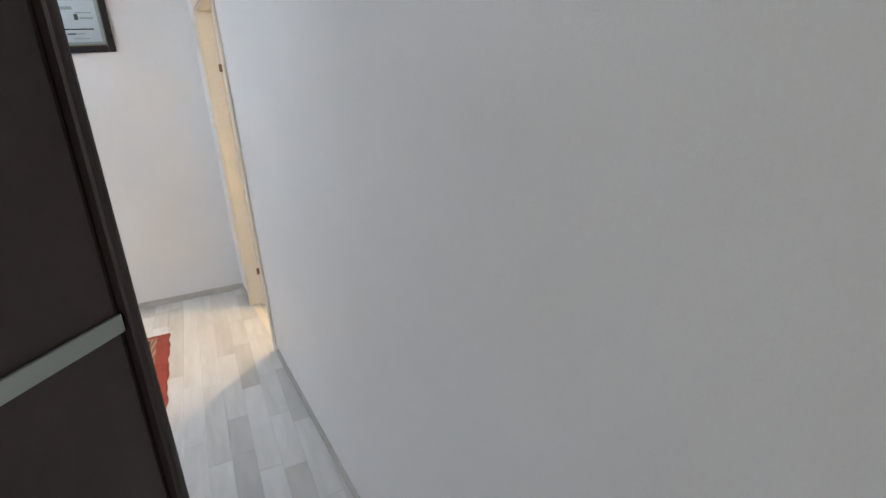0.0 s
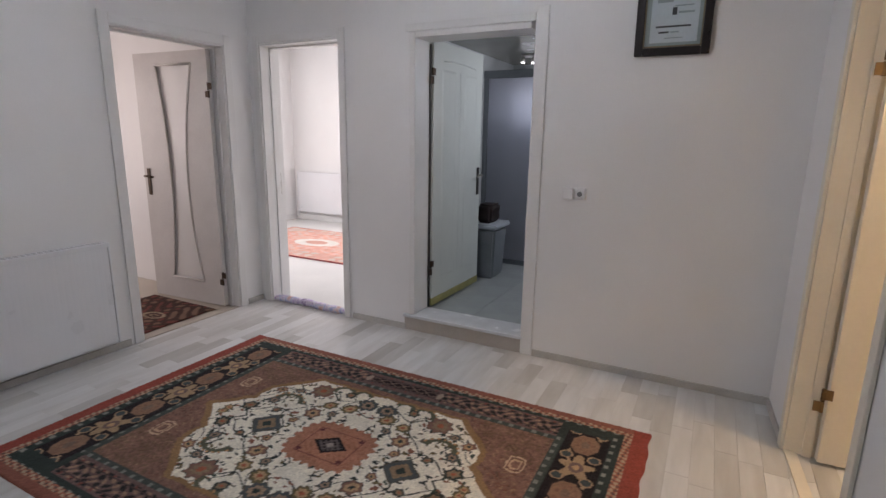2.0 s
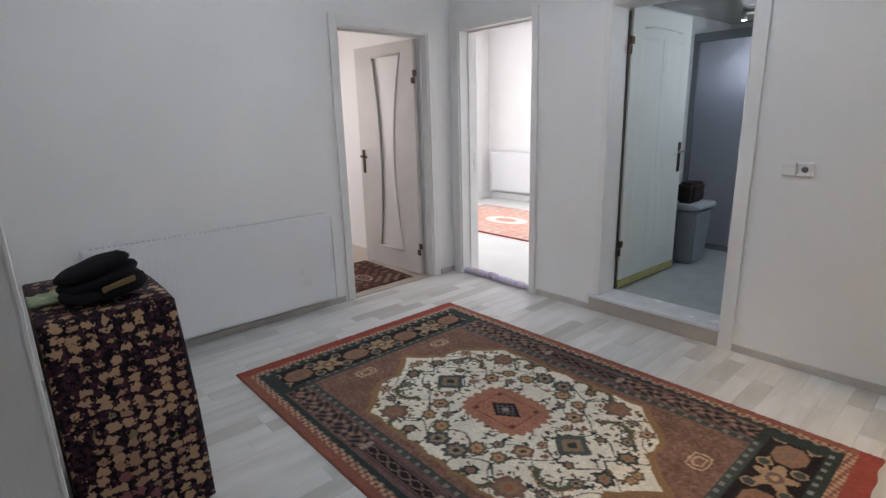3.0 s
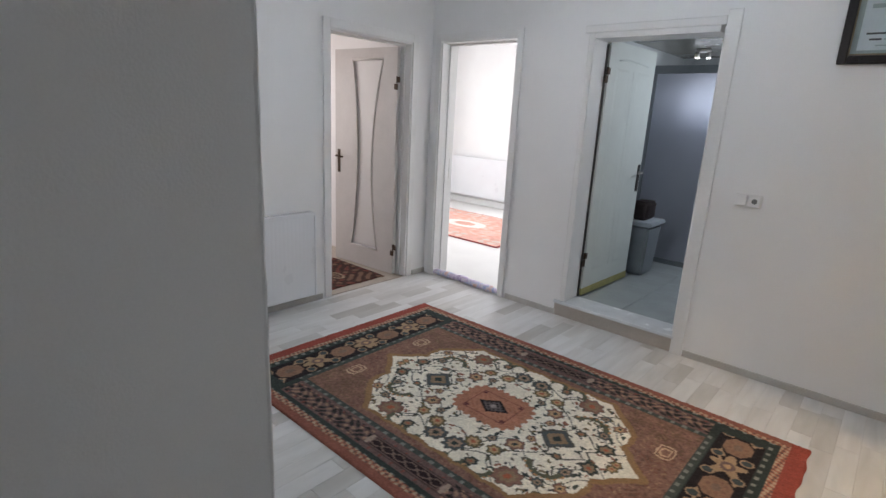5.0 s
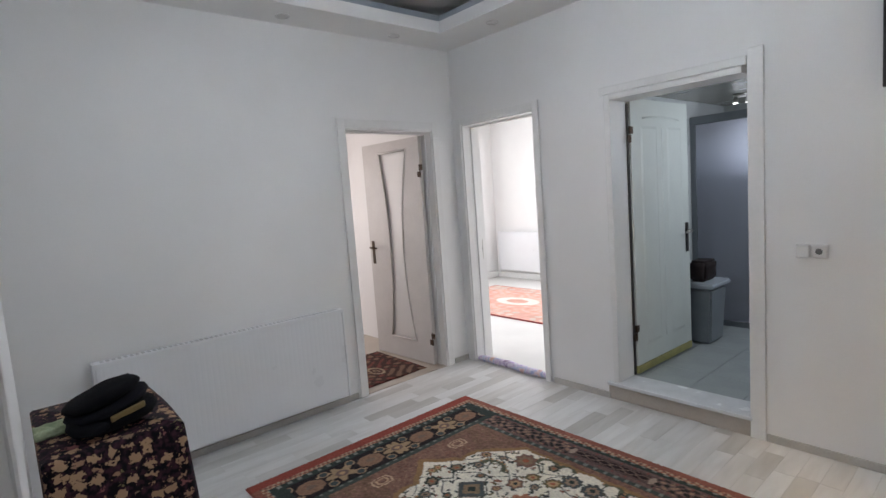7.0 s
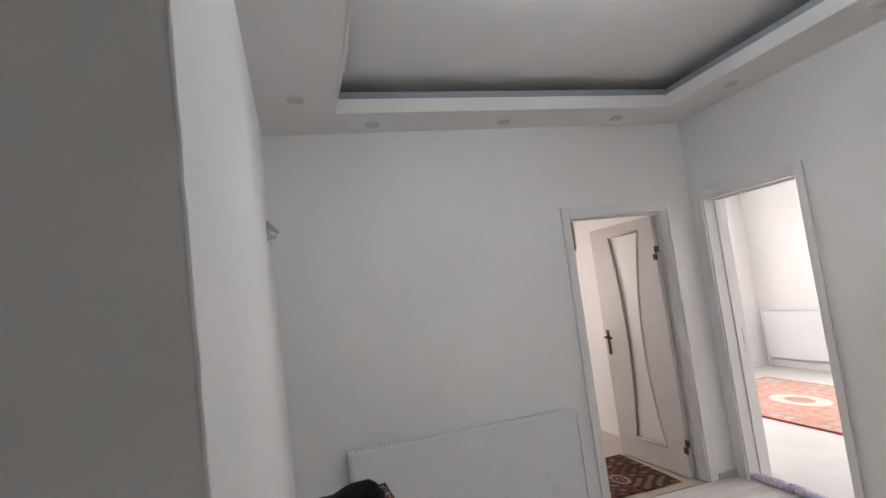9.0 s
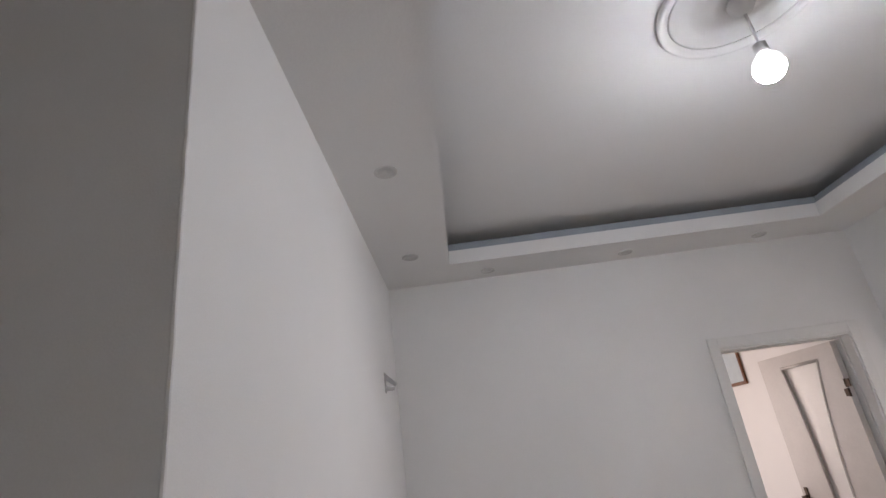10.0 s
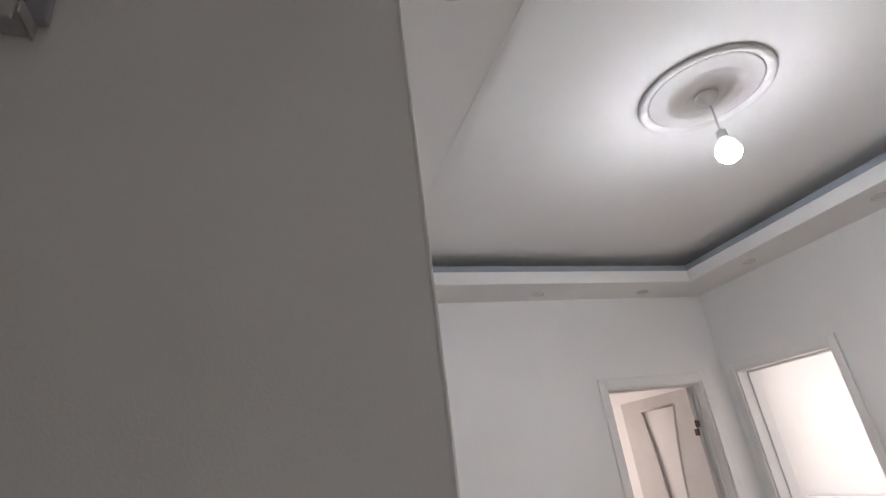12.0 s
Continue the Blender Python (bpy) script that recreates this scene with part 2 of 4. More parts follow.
def leaf_cloth():
    """Dark plum velvet strewn with tan and dusty-pink leaves."""
    m = bpy.data.materials.new("leaf_print_velvet")
    m.use_nodes = True
    nt = m.node_tree
    b = nt.nodes["Principled BSDF"]
    co = node(m, "TexCoord")
    wob = node(m, "TexNoise")
    wob.inputs["Scale"].default_value, wob.inputs["Detail"].default_value = 75, 3
    nt.links.new(co.outputs["Object"], wob.inputs["Vector"])
    sc = node(m, "VectorMath")
    sc.operation = "MULTIPLY_ADD"
    sc.inputs[1].default_value = (0.044, 0.044, 0.044)
    nt.links.new(wob.outputs["Color"], sc.inputs[0])
    nt.links.new(co.outputs["Object"], sc.inputs[2])
    mp = node(m, "Mapping")
    mp.inputs["Scale"].default_value = (1.0, 1.0, 1.25)
    nt.links.new(sc.outputs[0], mp.inputs["Vector"])
    v = node(m, "TexVoronoi")
    v.inputs["Scale"].default_value = 21.5
    v.inputs["Randomness"].default_value = 0.36
    nt.links.new(mp.outputs[0], v.inputs["Vector"])
    cut = node(m, "Math")
    cut.operation = "LESS_THAN"
    cut.inputs[1].default_value = 0.445
    nt.links.new(v.outputs["Distance"], cut.inputs[0])
    pick = node(m, "SeparateColor")
    nt.links.new(v.outputs["Color"], pick.inputs[0])
    leaf = node(m, "ValToRGB")
    r = leaf.color_ramp
    r.interpolation = "CONSTANT"
    r.elements[0].position, r.elements[0].color = 0.0, (0.42, 0.27, 0.165, 1)
    r.elements[1].position, r.elements[1].color = 0.45, (0.34, 0.20, 0.13, 1)
    for p, c in ((0.80, (0.22, 0.085, 0.085, 1)), (0.88, (0.25, 0.17, 0.115, 1)), (0.96, (0.20, 0.17, 0.085, 1))):
        r.elements.new(p).color = c
    nt.links.new(pick.outputs[0], leaf.inputs[0])
    ground = node(m, "TexNoise")
    ground.inputs["Scale"].default_value = 55
    nt.links.new(co.outputs["Object"], ground.inputs["Vector"])
    gr = node(m, "ValToRGB")
    gr.color_ramp.elements[0].position, gr.color_ramp.elements[0].color = 0.42, (0.006, 0.004, 0.007, 1)
    gr.color_ramp.elements[1].position, gr.color_ramp.elements[1].color = 0.70, (0.060, 0.022, 0.034, 1)
    nt.links.new(ground.outputs[0], gr.inputs[0])
    mx = node(m, "MixRGB")
    nt.links.new(cut.outputs[0], mx.inputs[0])
    nt.links.new(gr.outputs[0], mx.inputs[1])
    nt.links.new(leaf.outputs[0], mx.inputs[2])
    nt.links.new(mx.outputs[0], b.inputs["Base Color"])
    b.inputs["Roughness"].default_value = 0.9
    b.inputs["Sheen Weight"].default_value = 0.03
    b.inputs["Specular IOR Level"].default_value = 0.2
    bp = node(m, "Bump")
    bp.inputs["Strength"].default_value, bp.inputs["Distance"].default_value = 0.25, 0.01
    nt.links.new(wob.outputs[0], bp.inputs["Height"])
    nt.links.new(bp.outputs[0], b.inputs["Normal"])
    return m


LEAFCLOTH = leaf_cloth()


def patch_cloth():
    """Quilted stripes of violet, pink, blue and white cotton."""
    m = bpy.data.materials.new("violet_pink_stripe_cotton")
    m.use_nodes = True
    nt = m.node_tree
    b = nt.nodes["Principled BSDF"]
    co, n = node(m, "TexCoord"), node(m, "TexNoise")
    n.inputs["Scale"].default_value, n.inputs["Detail"].default_value = 11, 2
    nt.links.new(co.outputs["Object"], n.inputs["Vector"])
    r = node(m, "ValToRGB")
    e = r.color_ramp
    e.elements[0].position, e.elements[0].color = 0.32, (0.10, 0.07, 0.15, 1)
    e.elements[1].position, e.elements[1].color = 0.70, (0.64, 0.44, 0.42, 1)
    for p, c in ((0.39, (0.50, 0.40, 0.62, 1)), (0.45, (0.76, 0.72, 0.80, 1)), (0.50, (0.48, 0.38, 0.62, 1)), (0.54, (0.74, 0.70, 0.76, 1)), (0.60, (0.36, 0.42, 0.68, 1)), (0.65, (0.74, 0.66, 0.72, 1))):
        e.elements.new(p).color = c
    nt.links.new(n.outputs[0], r.inputs[0])
    nt.links.new(r.outputs[0], b.inputs["Base Color"])
    b.inputs["Roughness"].default_value = 0.9
    return m


PATCH = patch_cloth()


# ---- building helpers ----
def box(bm, x0, x1, y0, y1, z0, z1, bevel=0.0):
    """A box between the given planes, its edges rounded by bevel."""
    got = bmesh.ops.create_cube(bm, size=1.0)["verts"]
    for v in got:
        v.co = Vector((x0 + (v.co.x + 0.5) * (x1 - x0), y0 + (v.co.y + 0.5) * (y1 - y0), z0 + (v.co.z + 0.5) * (z1 - z0)))
    if bevel:
        edges = list({e for v in got for e in v.link_edges})
        bmesh.ops.bevel(bm, geom=edges, offset=bevel, segments=2, profile=0.5, affect="EDGES")
    return bm


def boxed(*dims, bevel=0.0):
    return box(bmesh.new(), *dims, bevel=bevel)


def tube(bm, points, radius, sides=10):
    """A round bar along the points, with a radius for all or one for each."""
    rings = []
    pts = [Vector(p) for p in points]
    for i, p in enumerate(pts):
        d = (pts[min(i + 1, len(pts) - 1)] - pts[max(i - 1, 0)]).normalized()
        a = d.orthogonal().normalized() if abs(d.z) < 0.99 else Vector((1, 0, 0))
        c = d.cross(a).normalized()
        r = radius[i] if isinstance(radius, (list, tuple)) else radius
        rings.append([bm.verts.new(p + r * (math.cos(2 * math.pi * k / sides) * a + math.sin(2 * math.pi * k / sides) * c)) for k in range(sides)])
    for q, w in zip(rings, rings[1:]):
        for k in range(sides):
            bm.faces.new((q[k], q[(k + 1) % sides], w[(k + 1) % sides], w[k]))
    bm.faces.new(rings[0])
    bm.faces.new(rings[-1])
    return bm


def lathe(profile, sides=28, center=(0, 0, 0)):
    """A turned body about the vertical through center; the profile gives radius and height."""
    bm = bmesh.new()
    c = Vector(center)
    rings = [[bm.verts.new(c + Vector((r * math.cos(2 * math.pi * k / sides), r * math.sin(2 * math.pi * k / sides), z))) for k in range(sides)]
             for r, z in profile]
    for q, w in zip(rings, rings[1:]):
        for k in range(sides):
            bm.faces.new((q[k], q[(k + 1) % sides], w[(k + 1) % sides], w[k]))
    bm.faces.new(rings[0])
    bm.faces.new(rings[-1])
    return bm


def prism(bm, outline, lo, hi, axis="y"):
    """An outline of (a, z) pairs pushed from lo to hi along x or y."""
    place = (lambda a, z, d: Vector((a, d, z))) if axis == "y" else (lambda a, z, d: Vector((d, a, z)))
    f = [bm.verts.new(place(a, z, lo)) for a, z in outline]
    g = [bm.verts.new(place(a, z, hi)) for a, z in outline]
    bm.faces.new(f)
    bm.faces.new(g)
    n = len(f)
    for i in range(n):
        bm.faces.new((f[i], f[(i + 1) % n], g[(i + 1) % n], g[i]))
    return bm


def mesh_of(name, bm, mat, smooth=False):
    bmesh.ops.recalc_face_normals(bm, faces=bm.faces)
    me = bpy.data.meshes.new(name)
    bm.to_mesh(me)
    bm.free()
    me.materials.append(mat)
    if smooth:
        me.polygons.foreach_set("use_smooth", [True] * len(me.polygons))
    return me


def part(name, bm, mat, parent=None, label="", smooth=False):
    ob = new(name, mesh_of(name, bm, mat, smooth))
    ob.parent = parent
    if label:
        tagged(ob, label)
    return ob


def structure(name, bm, mat, label, category):
    return tagged(part(name, bm, mat), label, category, kind="structure")


def thing(name, base, label, category, group="", turn=0.0):
    ob = new(name)
    ob.matrix_world = pose(*base, 0, 0, turn)
    return tagged(ob, label, category, group)


# ---- large structure ----
def wall(name, pieces, label, mat=None):
    bm = bmesh.new()
    for p in pieces:
        box(bm, *p)
    return structure(name, bm, mat or WALL, label, "wall")


BR0, BR1, BRT = -2.835, -2.035, 2.097      # bedroom opening
BA0, BA1, BAT = -1.455, -0.575, 2.09      # bathroom opening
WV0, WV1, WVT = 2.99, 3.85, 2.06          # side room opening
KI0, KI1, KIT = 2.80, 3.64, 2.06          # kitchen opening
EN0, EN1, ENT = 0.05, 0.99, 2.06         # entrance opening
H = 3.0
wall("wall_north", [(XA - 0.15, BR0, YB, 4.29, 0, H), (BR0, BR1, YB, 4.29, BRT, H), (BR1, BA0, YB, 4.29, 0, H),
                    (BA0, BA1, YB, 4.29, BAT, H), (BA0, BA1, YB + 0.012, 4.29, 0, 0.10), (BA1, XR + 0.15, YB, 4.29, 0, H)],
     "white painted plaster wall with two door openings", None)
wall("wall_west", [(XA - 0.15, XA, YC - 0.15, WV0, 0, H), (XA - 0.15, XA, WV0, WV1, WVT, H), (XA - 0.15, XA, WV1, YB, 0, H)],
     "white painted plaster wall behind the radiator")
wall("wall_south", [(XA, XC, YC - 0.15, YC, 0, H)], "white painted plaster wall ending in a free corner")
wall("wall_corridor", [(XC - 0.15, XC, YE, YC - 0.15, 0, H)], "white painted corridor wall carrying a small shelf")
east = wall("wall_east", [(XR, XR + 0.15, YE - 0.03, KI0, 0, H), (XR, XR + 0.15, KI0, KI1, KIT, H), (XR, XR + 0.15, KI1, YB, 0, H)],
     "white painted plaster wall beside the corridor and kitchen door")
east.matrix_world = SLANT
wall("wall_entrance", [(XC - 0.15, EN0, -0.96, YE, 0, H), (EN0, EN1, -0.96, YE, ENT, H), (EN1, 1.32, -0.96, YE, 0, H)],
     "white painted wall round the entrance door")
# the landing outside the entrance door, unseen, with an opening for the fill lamp
wall("wall_landing", [(-0.9, -0.8, -2.6, -0.96, 0, H), (1.5, 1.6, -2.6, -0.96, 0, H), (-0.8, 1.5, -2.6, -2.5, 0, 1.2), (-0.8, 1.5, -2.6, -2.5, 2.2, H),
                      (-0.8, -0.25, -2.6, -2.5, 1.2, 2.2), (0.85, 1.5, -2.6, -2.5, 1.2, 2.2), (-0.8, XC - 0.15, -0.96, -0.86, 0, H), (1.32, 1.5, -0.96, -0.86, 0, H)],
     "plain painted stair landing wall with an added window opening")
# bedroom beyond the north wall; its north opening is added for a fill lamp
wall("wall_bedroom", [(-5.95, -5.8, 4.24, 4.85, 0, H), (-5.95, -5.8, 6.5, 7.75, 0, H), (-5.95, -5.8, 4.85, 6.5, 0, 0.9), (-5.95, -5.8, 4.85, 6.5, 2.2, H),
                      (-5.8, -4.2, 7.6, 7.75, 0, H), (-4.2, -2.6, 7.6, 7.75, 0, 0.9), (-4.2, -2.6, 7.6, 7.75, 2.2, H), (-2.6, -1.85, 7.6, 7.75, 0, H), (-1.85, -1.75, 4.29, 7.75, 0, H)], "bright white bedroom wall with a window and an added north opening")
# side room beyond the west wall
wall("wall_side_room", [(-5.95, XA - 0.15, 3.98, 4.24, 0, H), (-5.95, -5.8, 0.9, 1.7, 0, H), (-5.95, -5.8, 3.0, 3.98, 0, H), (-5.95, -5.8, 1.7, 3.0, 0, 0.9),
                        (-5.95, -5.8, 1.7, 3.0, 2.2, H), (-5.8, XA - 0.15, 0.75, 0.9, 0, H)], "pinkish white side room wall with a window")
# bathroom, with an east opening added for its fill lamp
wall("wall_bathroom", [(0.15, 0.27, 4.29, 5.2, 0, H), (0.15, 0.27, 5.7, 6.9, 0, H), (0.15, 0.27, 5.2, 5.7, 0, 1.75), (0.15, 0.27, 5.2, 5.7, 2.15, H),
                       (-1.75, 0.27, 6.75, 6.9, 0, 1.60), (-1.75, 0.27, 6.75, 6.9, 1.96, H), (-1.75, -1.6, 6.75, 6.9, 1.60, 1.96), (-1.1, 0.27, 6.75, 6.9, 1.60, 1.96), (-1.75, -1.70, 4.29, 6.75, 0, H)], "pale grey tiled bathroom wall", BATHWALL)
# kitchen
wall("wall_kitchen", [(XR + 0.15, 3.6, 3.98, 4.1, 0, H), (3.6, 3.7, 1.4, 4.1, 0, H), (XR + 0.15, 3.6, 1.4, 1.5, 0, H)], "cream kitchen wall in warm lamplight").matrix_world = SLANT


def ceiling_mesh():
    """Lowered border round a raised tray with a lip, a grey riser and a dark cove."""
    bm = bmesh.new()
    z0, z1 = SOFFIT, SOFFIT + 0.04
    lip, rise = 0.022, z0 + 0.085
    for p in ((XA, TX0 - lip, YC, YB), (TX1 + lip, XE, YC, YB), (TX0 - lip, TX1 + lip, YC, TY0 - lip), (TX0 - lip, TX1 + lip, TY1 + lip, YB), (XC, XE, YE, YC)):
        box(bm, *p, z0, z1)
    for p in ((TX0 - lip, TX0, TY0 - lip, TY1 + lip), (TX1, TX1 + lip, TY0 - lip, TY1 + lip), (TX0, TX1, TY0 - lip, TY0), (TX0, TX1, TY1, TY1 + lip)):
        box(bm, *p, z0 - 0.002, rise)
    box(bm, XA, XE, YC, YB, TOP, TOP + 0.08)
    return bm


structure("ceiling", ceiling_mesh(), CEIL, "white plasterboard ceiling with a recessed rectangular tray", "ceiling")
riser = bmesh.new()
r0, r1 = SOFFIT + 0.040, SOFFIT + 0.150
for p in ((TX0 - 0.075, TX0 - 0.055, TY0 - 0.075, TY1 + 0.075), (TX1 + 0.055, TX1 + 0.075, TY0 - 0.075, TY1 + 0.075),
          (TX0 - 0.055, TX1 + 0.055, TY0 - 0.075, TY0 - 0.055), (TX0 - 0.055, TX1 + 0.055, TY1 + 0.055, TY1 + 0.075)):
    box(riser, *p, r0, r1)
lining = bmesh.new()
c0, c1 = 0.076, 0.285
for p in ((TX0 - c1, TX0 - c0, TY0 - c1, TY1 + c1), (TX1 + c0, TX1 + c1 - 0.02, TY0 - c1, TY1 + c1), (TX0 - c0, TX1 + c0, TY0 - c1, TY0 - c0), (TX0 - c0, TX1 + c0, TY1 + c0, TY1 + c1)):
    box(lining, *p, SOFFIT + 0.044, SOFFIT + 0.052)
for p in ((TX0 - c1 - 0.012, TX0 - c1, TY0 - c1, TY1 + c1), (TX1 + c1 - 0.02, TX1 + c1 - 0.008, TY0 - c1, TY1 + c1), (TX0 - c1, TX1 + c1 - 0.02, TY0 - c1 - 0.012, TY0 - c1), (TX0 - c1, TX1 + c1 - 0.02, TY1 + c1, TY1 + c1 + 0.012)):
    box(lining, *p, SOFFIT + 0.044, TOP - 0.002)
structure("ceiling_lining", lining, COVESHADE, "grey lining of the ceiling cove, shade put into its colour", "trim")
structure("ceiling_trim", riser, COVE, "grey inner step of the ceiling cove", "trim")


def slab(name, dims, mat, label, category):
    return structure(name, boxed(*dims), mat, label, category)


slab("ceiling_bedroom", (-5.8, -1.85, 4.29, 7.6, 2.72, 2.8), CEIL, "white bedroom ceiling", "ceiling")
slab("ceiling_side_room", (-5.8, XA - 0.15, 0.9, 3.98, 2.72, 2.8), CEIL, "white side room ceiling", "ceiling")
slab("ceiling_kitchen", (XR + 0.15, 3.6, 1.5, 3.98, 2.70, 2.8), CEIL, "white kitchen ceiling", "ceiling").matrix_world = SLANT
slab("ceiling_landing", (-0.8, 1.5, -2.5, -0.96, 2.72, 2.8), CEIL, "white landing ceiling", "ceiling")
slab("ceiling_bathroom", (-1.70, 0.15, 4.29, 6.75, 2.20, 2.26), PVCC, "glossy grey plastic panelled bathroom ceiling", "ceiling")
slab("floor_bedroom", (-5.8, -1.85, 4.09, 7.6, -0.1, -0.002), BEDFLOOR, "pale laminate bedroom floor", "floor")
slab("floor_side_room", (-5.8, XA - 0.02, 0.9, 3.98, -0.1, -0.002), SIDEFLOOR, "beige laminate floor of the side room", "floor")
slab("floor_kitchen", (XR + 0.02, 3.6, 1.5, 3.98, -0.1, -0.002), SIDEFLOOR, "beige laminate kitchen floor", "floor").matrix_world = SLANT
slab("floor_landing", (-0.8, 1.5, -2.5, YE, -0.1, -0.002), LANDING, "grey stone landing floor", "floor")
bath_floor = slab("floor_bathroom", (-1.70, 0.15, 4.29, 6.75, -0.1, 0.112), JOINT, "raised bathroom floor of pale grey glossy tiles", "floor")

# skirting
skirt = bmesh.new()
for p in ((BR1 + 0.07, BA0 - 0.03, YB - 0.012, YB, 0, 0.045), (BA1 + 0.07, XR, YB - 0.012, YB, 0, 0.045),
          (XA, XA + 0.012, YC, WV0 - 0.075, 0, 0.045), (XA, XA + 0.012, WV1 + 0.075, YB, 0, 0.045),
          (XA + 0.012, XC + 0.012, YC, YC + 0.012, 0, 0.045), (XC, XC + 0.012, YE, YC, 0, 0.045)):
    box(skirt, *p, bevel=0.003)
skirt_east = bmesh.new()
for p in ((XR - 0.012, XR, KI1 + 0.07, YB - 0.012, 0, 0.045), (XR - 0.012, XR, YE, KI0 - 0.07, 0, 0.045)):
    box(skirt_east, *p, bevel=0.003)
structure("baseboard_east", skirt_east, SKIRT, "narrow grey beige skirting strip along the wall", "baseboard").matrix_world = SLANT
structure("baseboard", skirt, SKIRT, "narrow grey beige skirting strip along the walls", "baseboard")


# ---- door frames ----
def casing(name, axis, face, out, a0, a1, top, depth, width, label, mat, head=True, sides=(True, True), far_width=None):
    """Lining and architrave of an opening from a0 to a1 in a wall; face: the wall's plane, out: +1 or -1 towards the hall."""
    bm = bmesh.new()
    t = 0.016

    def add(u0, u1, d0, d1, z0, z1, bevel=0.003):
        d0, d1 = sorted((d0, d1))
        box(bm, *((u0, u1, d0, d1) if axis == "y" else (d0, d1, u0, u1)), z0, z1, bevel=bevel)

    back = face - out * depth
    lin = 0.02
    add(a0, a0 + lin, face + out * 0.002, back, 0, top - lin)
    add(a1 - lin, a1, face + out * 0.002, back, 0, top - lin)
    add(a0, a1, face + out * 0.002, back, top - lin, top)
    if sides[0]:
        add(a0 - width + 0.008, a0 + 0.008, face + out * 0.002, face + out * t, 0, top + width)
    if sides[1]:
        w = far_width or width
        add(a1 - 0.008, a1 + w - 0.008, face + out * 0.002, face + out * t, 0, top + width)
    if head:
        add(a0 + 0.0085, a1 - 0.0085, face + out * 0.002, face + out * t, top - 0.008, top + width - 0.004)
    # door stop
    add(a0 + lin, a0 + lin + 0.012, face - out * depth * 0.45, face - out * depth * 0.70, 0, top - lin - 0.012, 0.002)
    add(a1 - lin - 0.012, a1 - lin, face - out * depth * 0.45, face - out * depth * 0.70, 0, top - lin - 0.012, 0.002)
    add(a0 + lin, a1 - lin, face - out * depth * 0.45, face - out * depth * 0.70, top - lin - 0.012, top - lin, 0.002)
    return structure(name, bm, mat, label, "door frame")


casing("door_frame_bedroom", "y", YB, -1, BR0, BR1, BRT, 0.20, 0.055, "plain white door frame of the bedroom opening", TRIM)
casing("door_frame_side_room", "x", XA, 1, WV0, WV1, WVT, 0.15, 0.062, "white glossy door frame of the side room", TRIM)
casing("door_frame_kitchen", "x", XR, -1, KI0, KI1, KIT, 0.15, 0.055, "cream lacquered door frame of the kitchen", CREAM).matrix_world = SLANT
casing("door_frame_entrance", "y", YE, 1, EN0, EN1, ENT, 0.18, 0.05, "dark brown steel entrance door frame", BROWN2, sides=(False, True))

bath_frame = bmesh.new()
box(bath_frame, BA0 + 0.002, BA0 + 0.045, YB - 0.004, 4.30, 0.125, BAT - 0.002, bevel=0.004)
box(bath_frame, BA1 - 0.04, BA1 - 0.002, 4.16, 4.30, 0.125, BAT - 0.002, bevel=0.004)
box(bath_frame, BA0 + 0.045, BA1 - 0.04, YB - 0.004, 4.30, BAT - 0.045, BAT - 0.002, bevel=0.004)
box(bath_frame, BA0 - 0.025, BA1 - 0.012, YB - 0.018, YB - 0.002, BAT - 0.008, BAT + 0.04, bevel=0.004)
box(bath_frame, BA1 - 0.012, BA1 + 0.068, YB - 0.013, YB - 0.002, 0.0, BAT + 0.075, bevel=0.005)
structure("door_frame_bathroom", bath_frame, TRIM, "white wooden door frame of the bathroom with an overlong post", "door frame")
structure("door_gap_bathroom", boxed(BA0 + 0.0455, BA0 + 0.056, 4.285, 4.302, 0.13, 2.035), DARKST, "dark strip drawn as the shaded hinge gap of the bathroom door", "seal")
bead = bmesh.new()
tube(bead, [(XC - 0.0032 + 0.0016 * noise.noise(Vector((0, 0, k * 0.9))), YC - 0.0032 + 0.0016 * noise.noise(Vector((5, 0, k * 0.9))), 0.002 + k * 0.034) for k in range(81)], 0.0048, 8)
structure("corner_trim", bead, WALL, "slightly uneven plaster corner bead", "trim")
step = thing("bathroom_step", ((BA0 + BA1) / 2, YB, 0), "beige tiled step with a white marble threshold", "step")
part("riser", boxed(-0.478, 0.425, -0.004, 0.010, 0, 0.098, bevel=0.002), STEP, step, "beige glazed riser tile")
part("tread", boxed(-0.482, 0.438, -0.022, 0.205, 0.1, 0.124, bevel=0.005), MARBLE, step, "white marble threshold slab")
strike = thing("strike_plate", (BR0 + 0.0205, 4.235, 1.0), "small steel lock strike plate on the door lining", "strike plate")
part("plate", boxed(0, 0.003, -0.012, 0.012, -0.09, 0.09, bevel=0.001), STEEL, strike)
part("latch_hole", boxed(0.003, 0.0045, -0.006, 0.006, -0.03, 0.02, bevel=0.0005), DARKST, strike)


# ---- doors ----
def hinge_part(parent, at, mat=BRONZE, axis="x"):
    """A flag hinge: two knuckles and a leaf."""
    bm = bmesh.new()
    x, y, z = at
    tube(bm, [(x, y, z - 0.055), (x, y, z - 0.003)], 0.0085)
    tube(bm, [(x, y, z + 0.003), (x, y, z + 0.055)], 0.0085)
    if axis == "x":
        box(bm, x, x + 0.035, y - 0.004, y + 0.002, z + 0.005, z + 0.052, bevel=0.001)
        box(bm, x - 0.032, x, y - 0.004, y + 0.002, z - 0.052, z - 0.005, bevel=0.001)
    else:
        box(bm, x - 0.002, x + 0.004, y, y + 0.035, z + 0.005, z + 0.052, bevel=0.001)
        box(bm, x - 0.002, x + 0.004, y - 0.032, y, z - 0.052, z - 0.005, bevel=0.001)
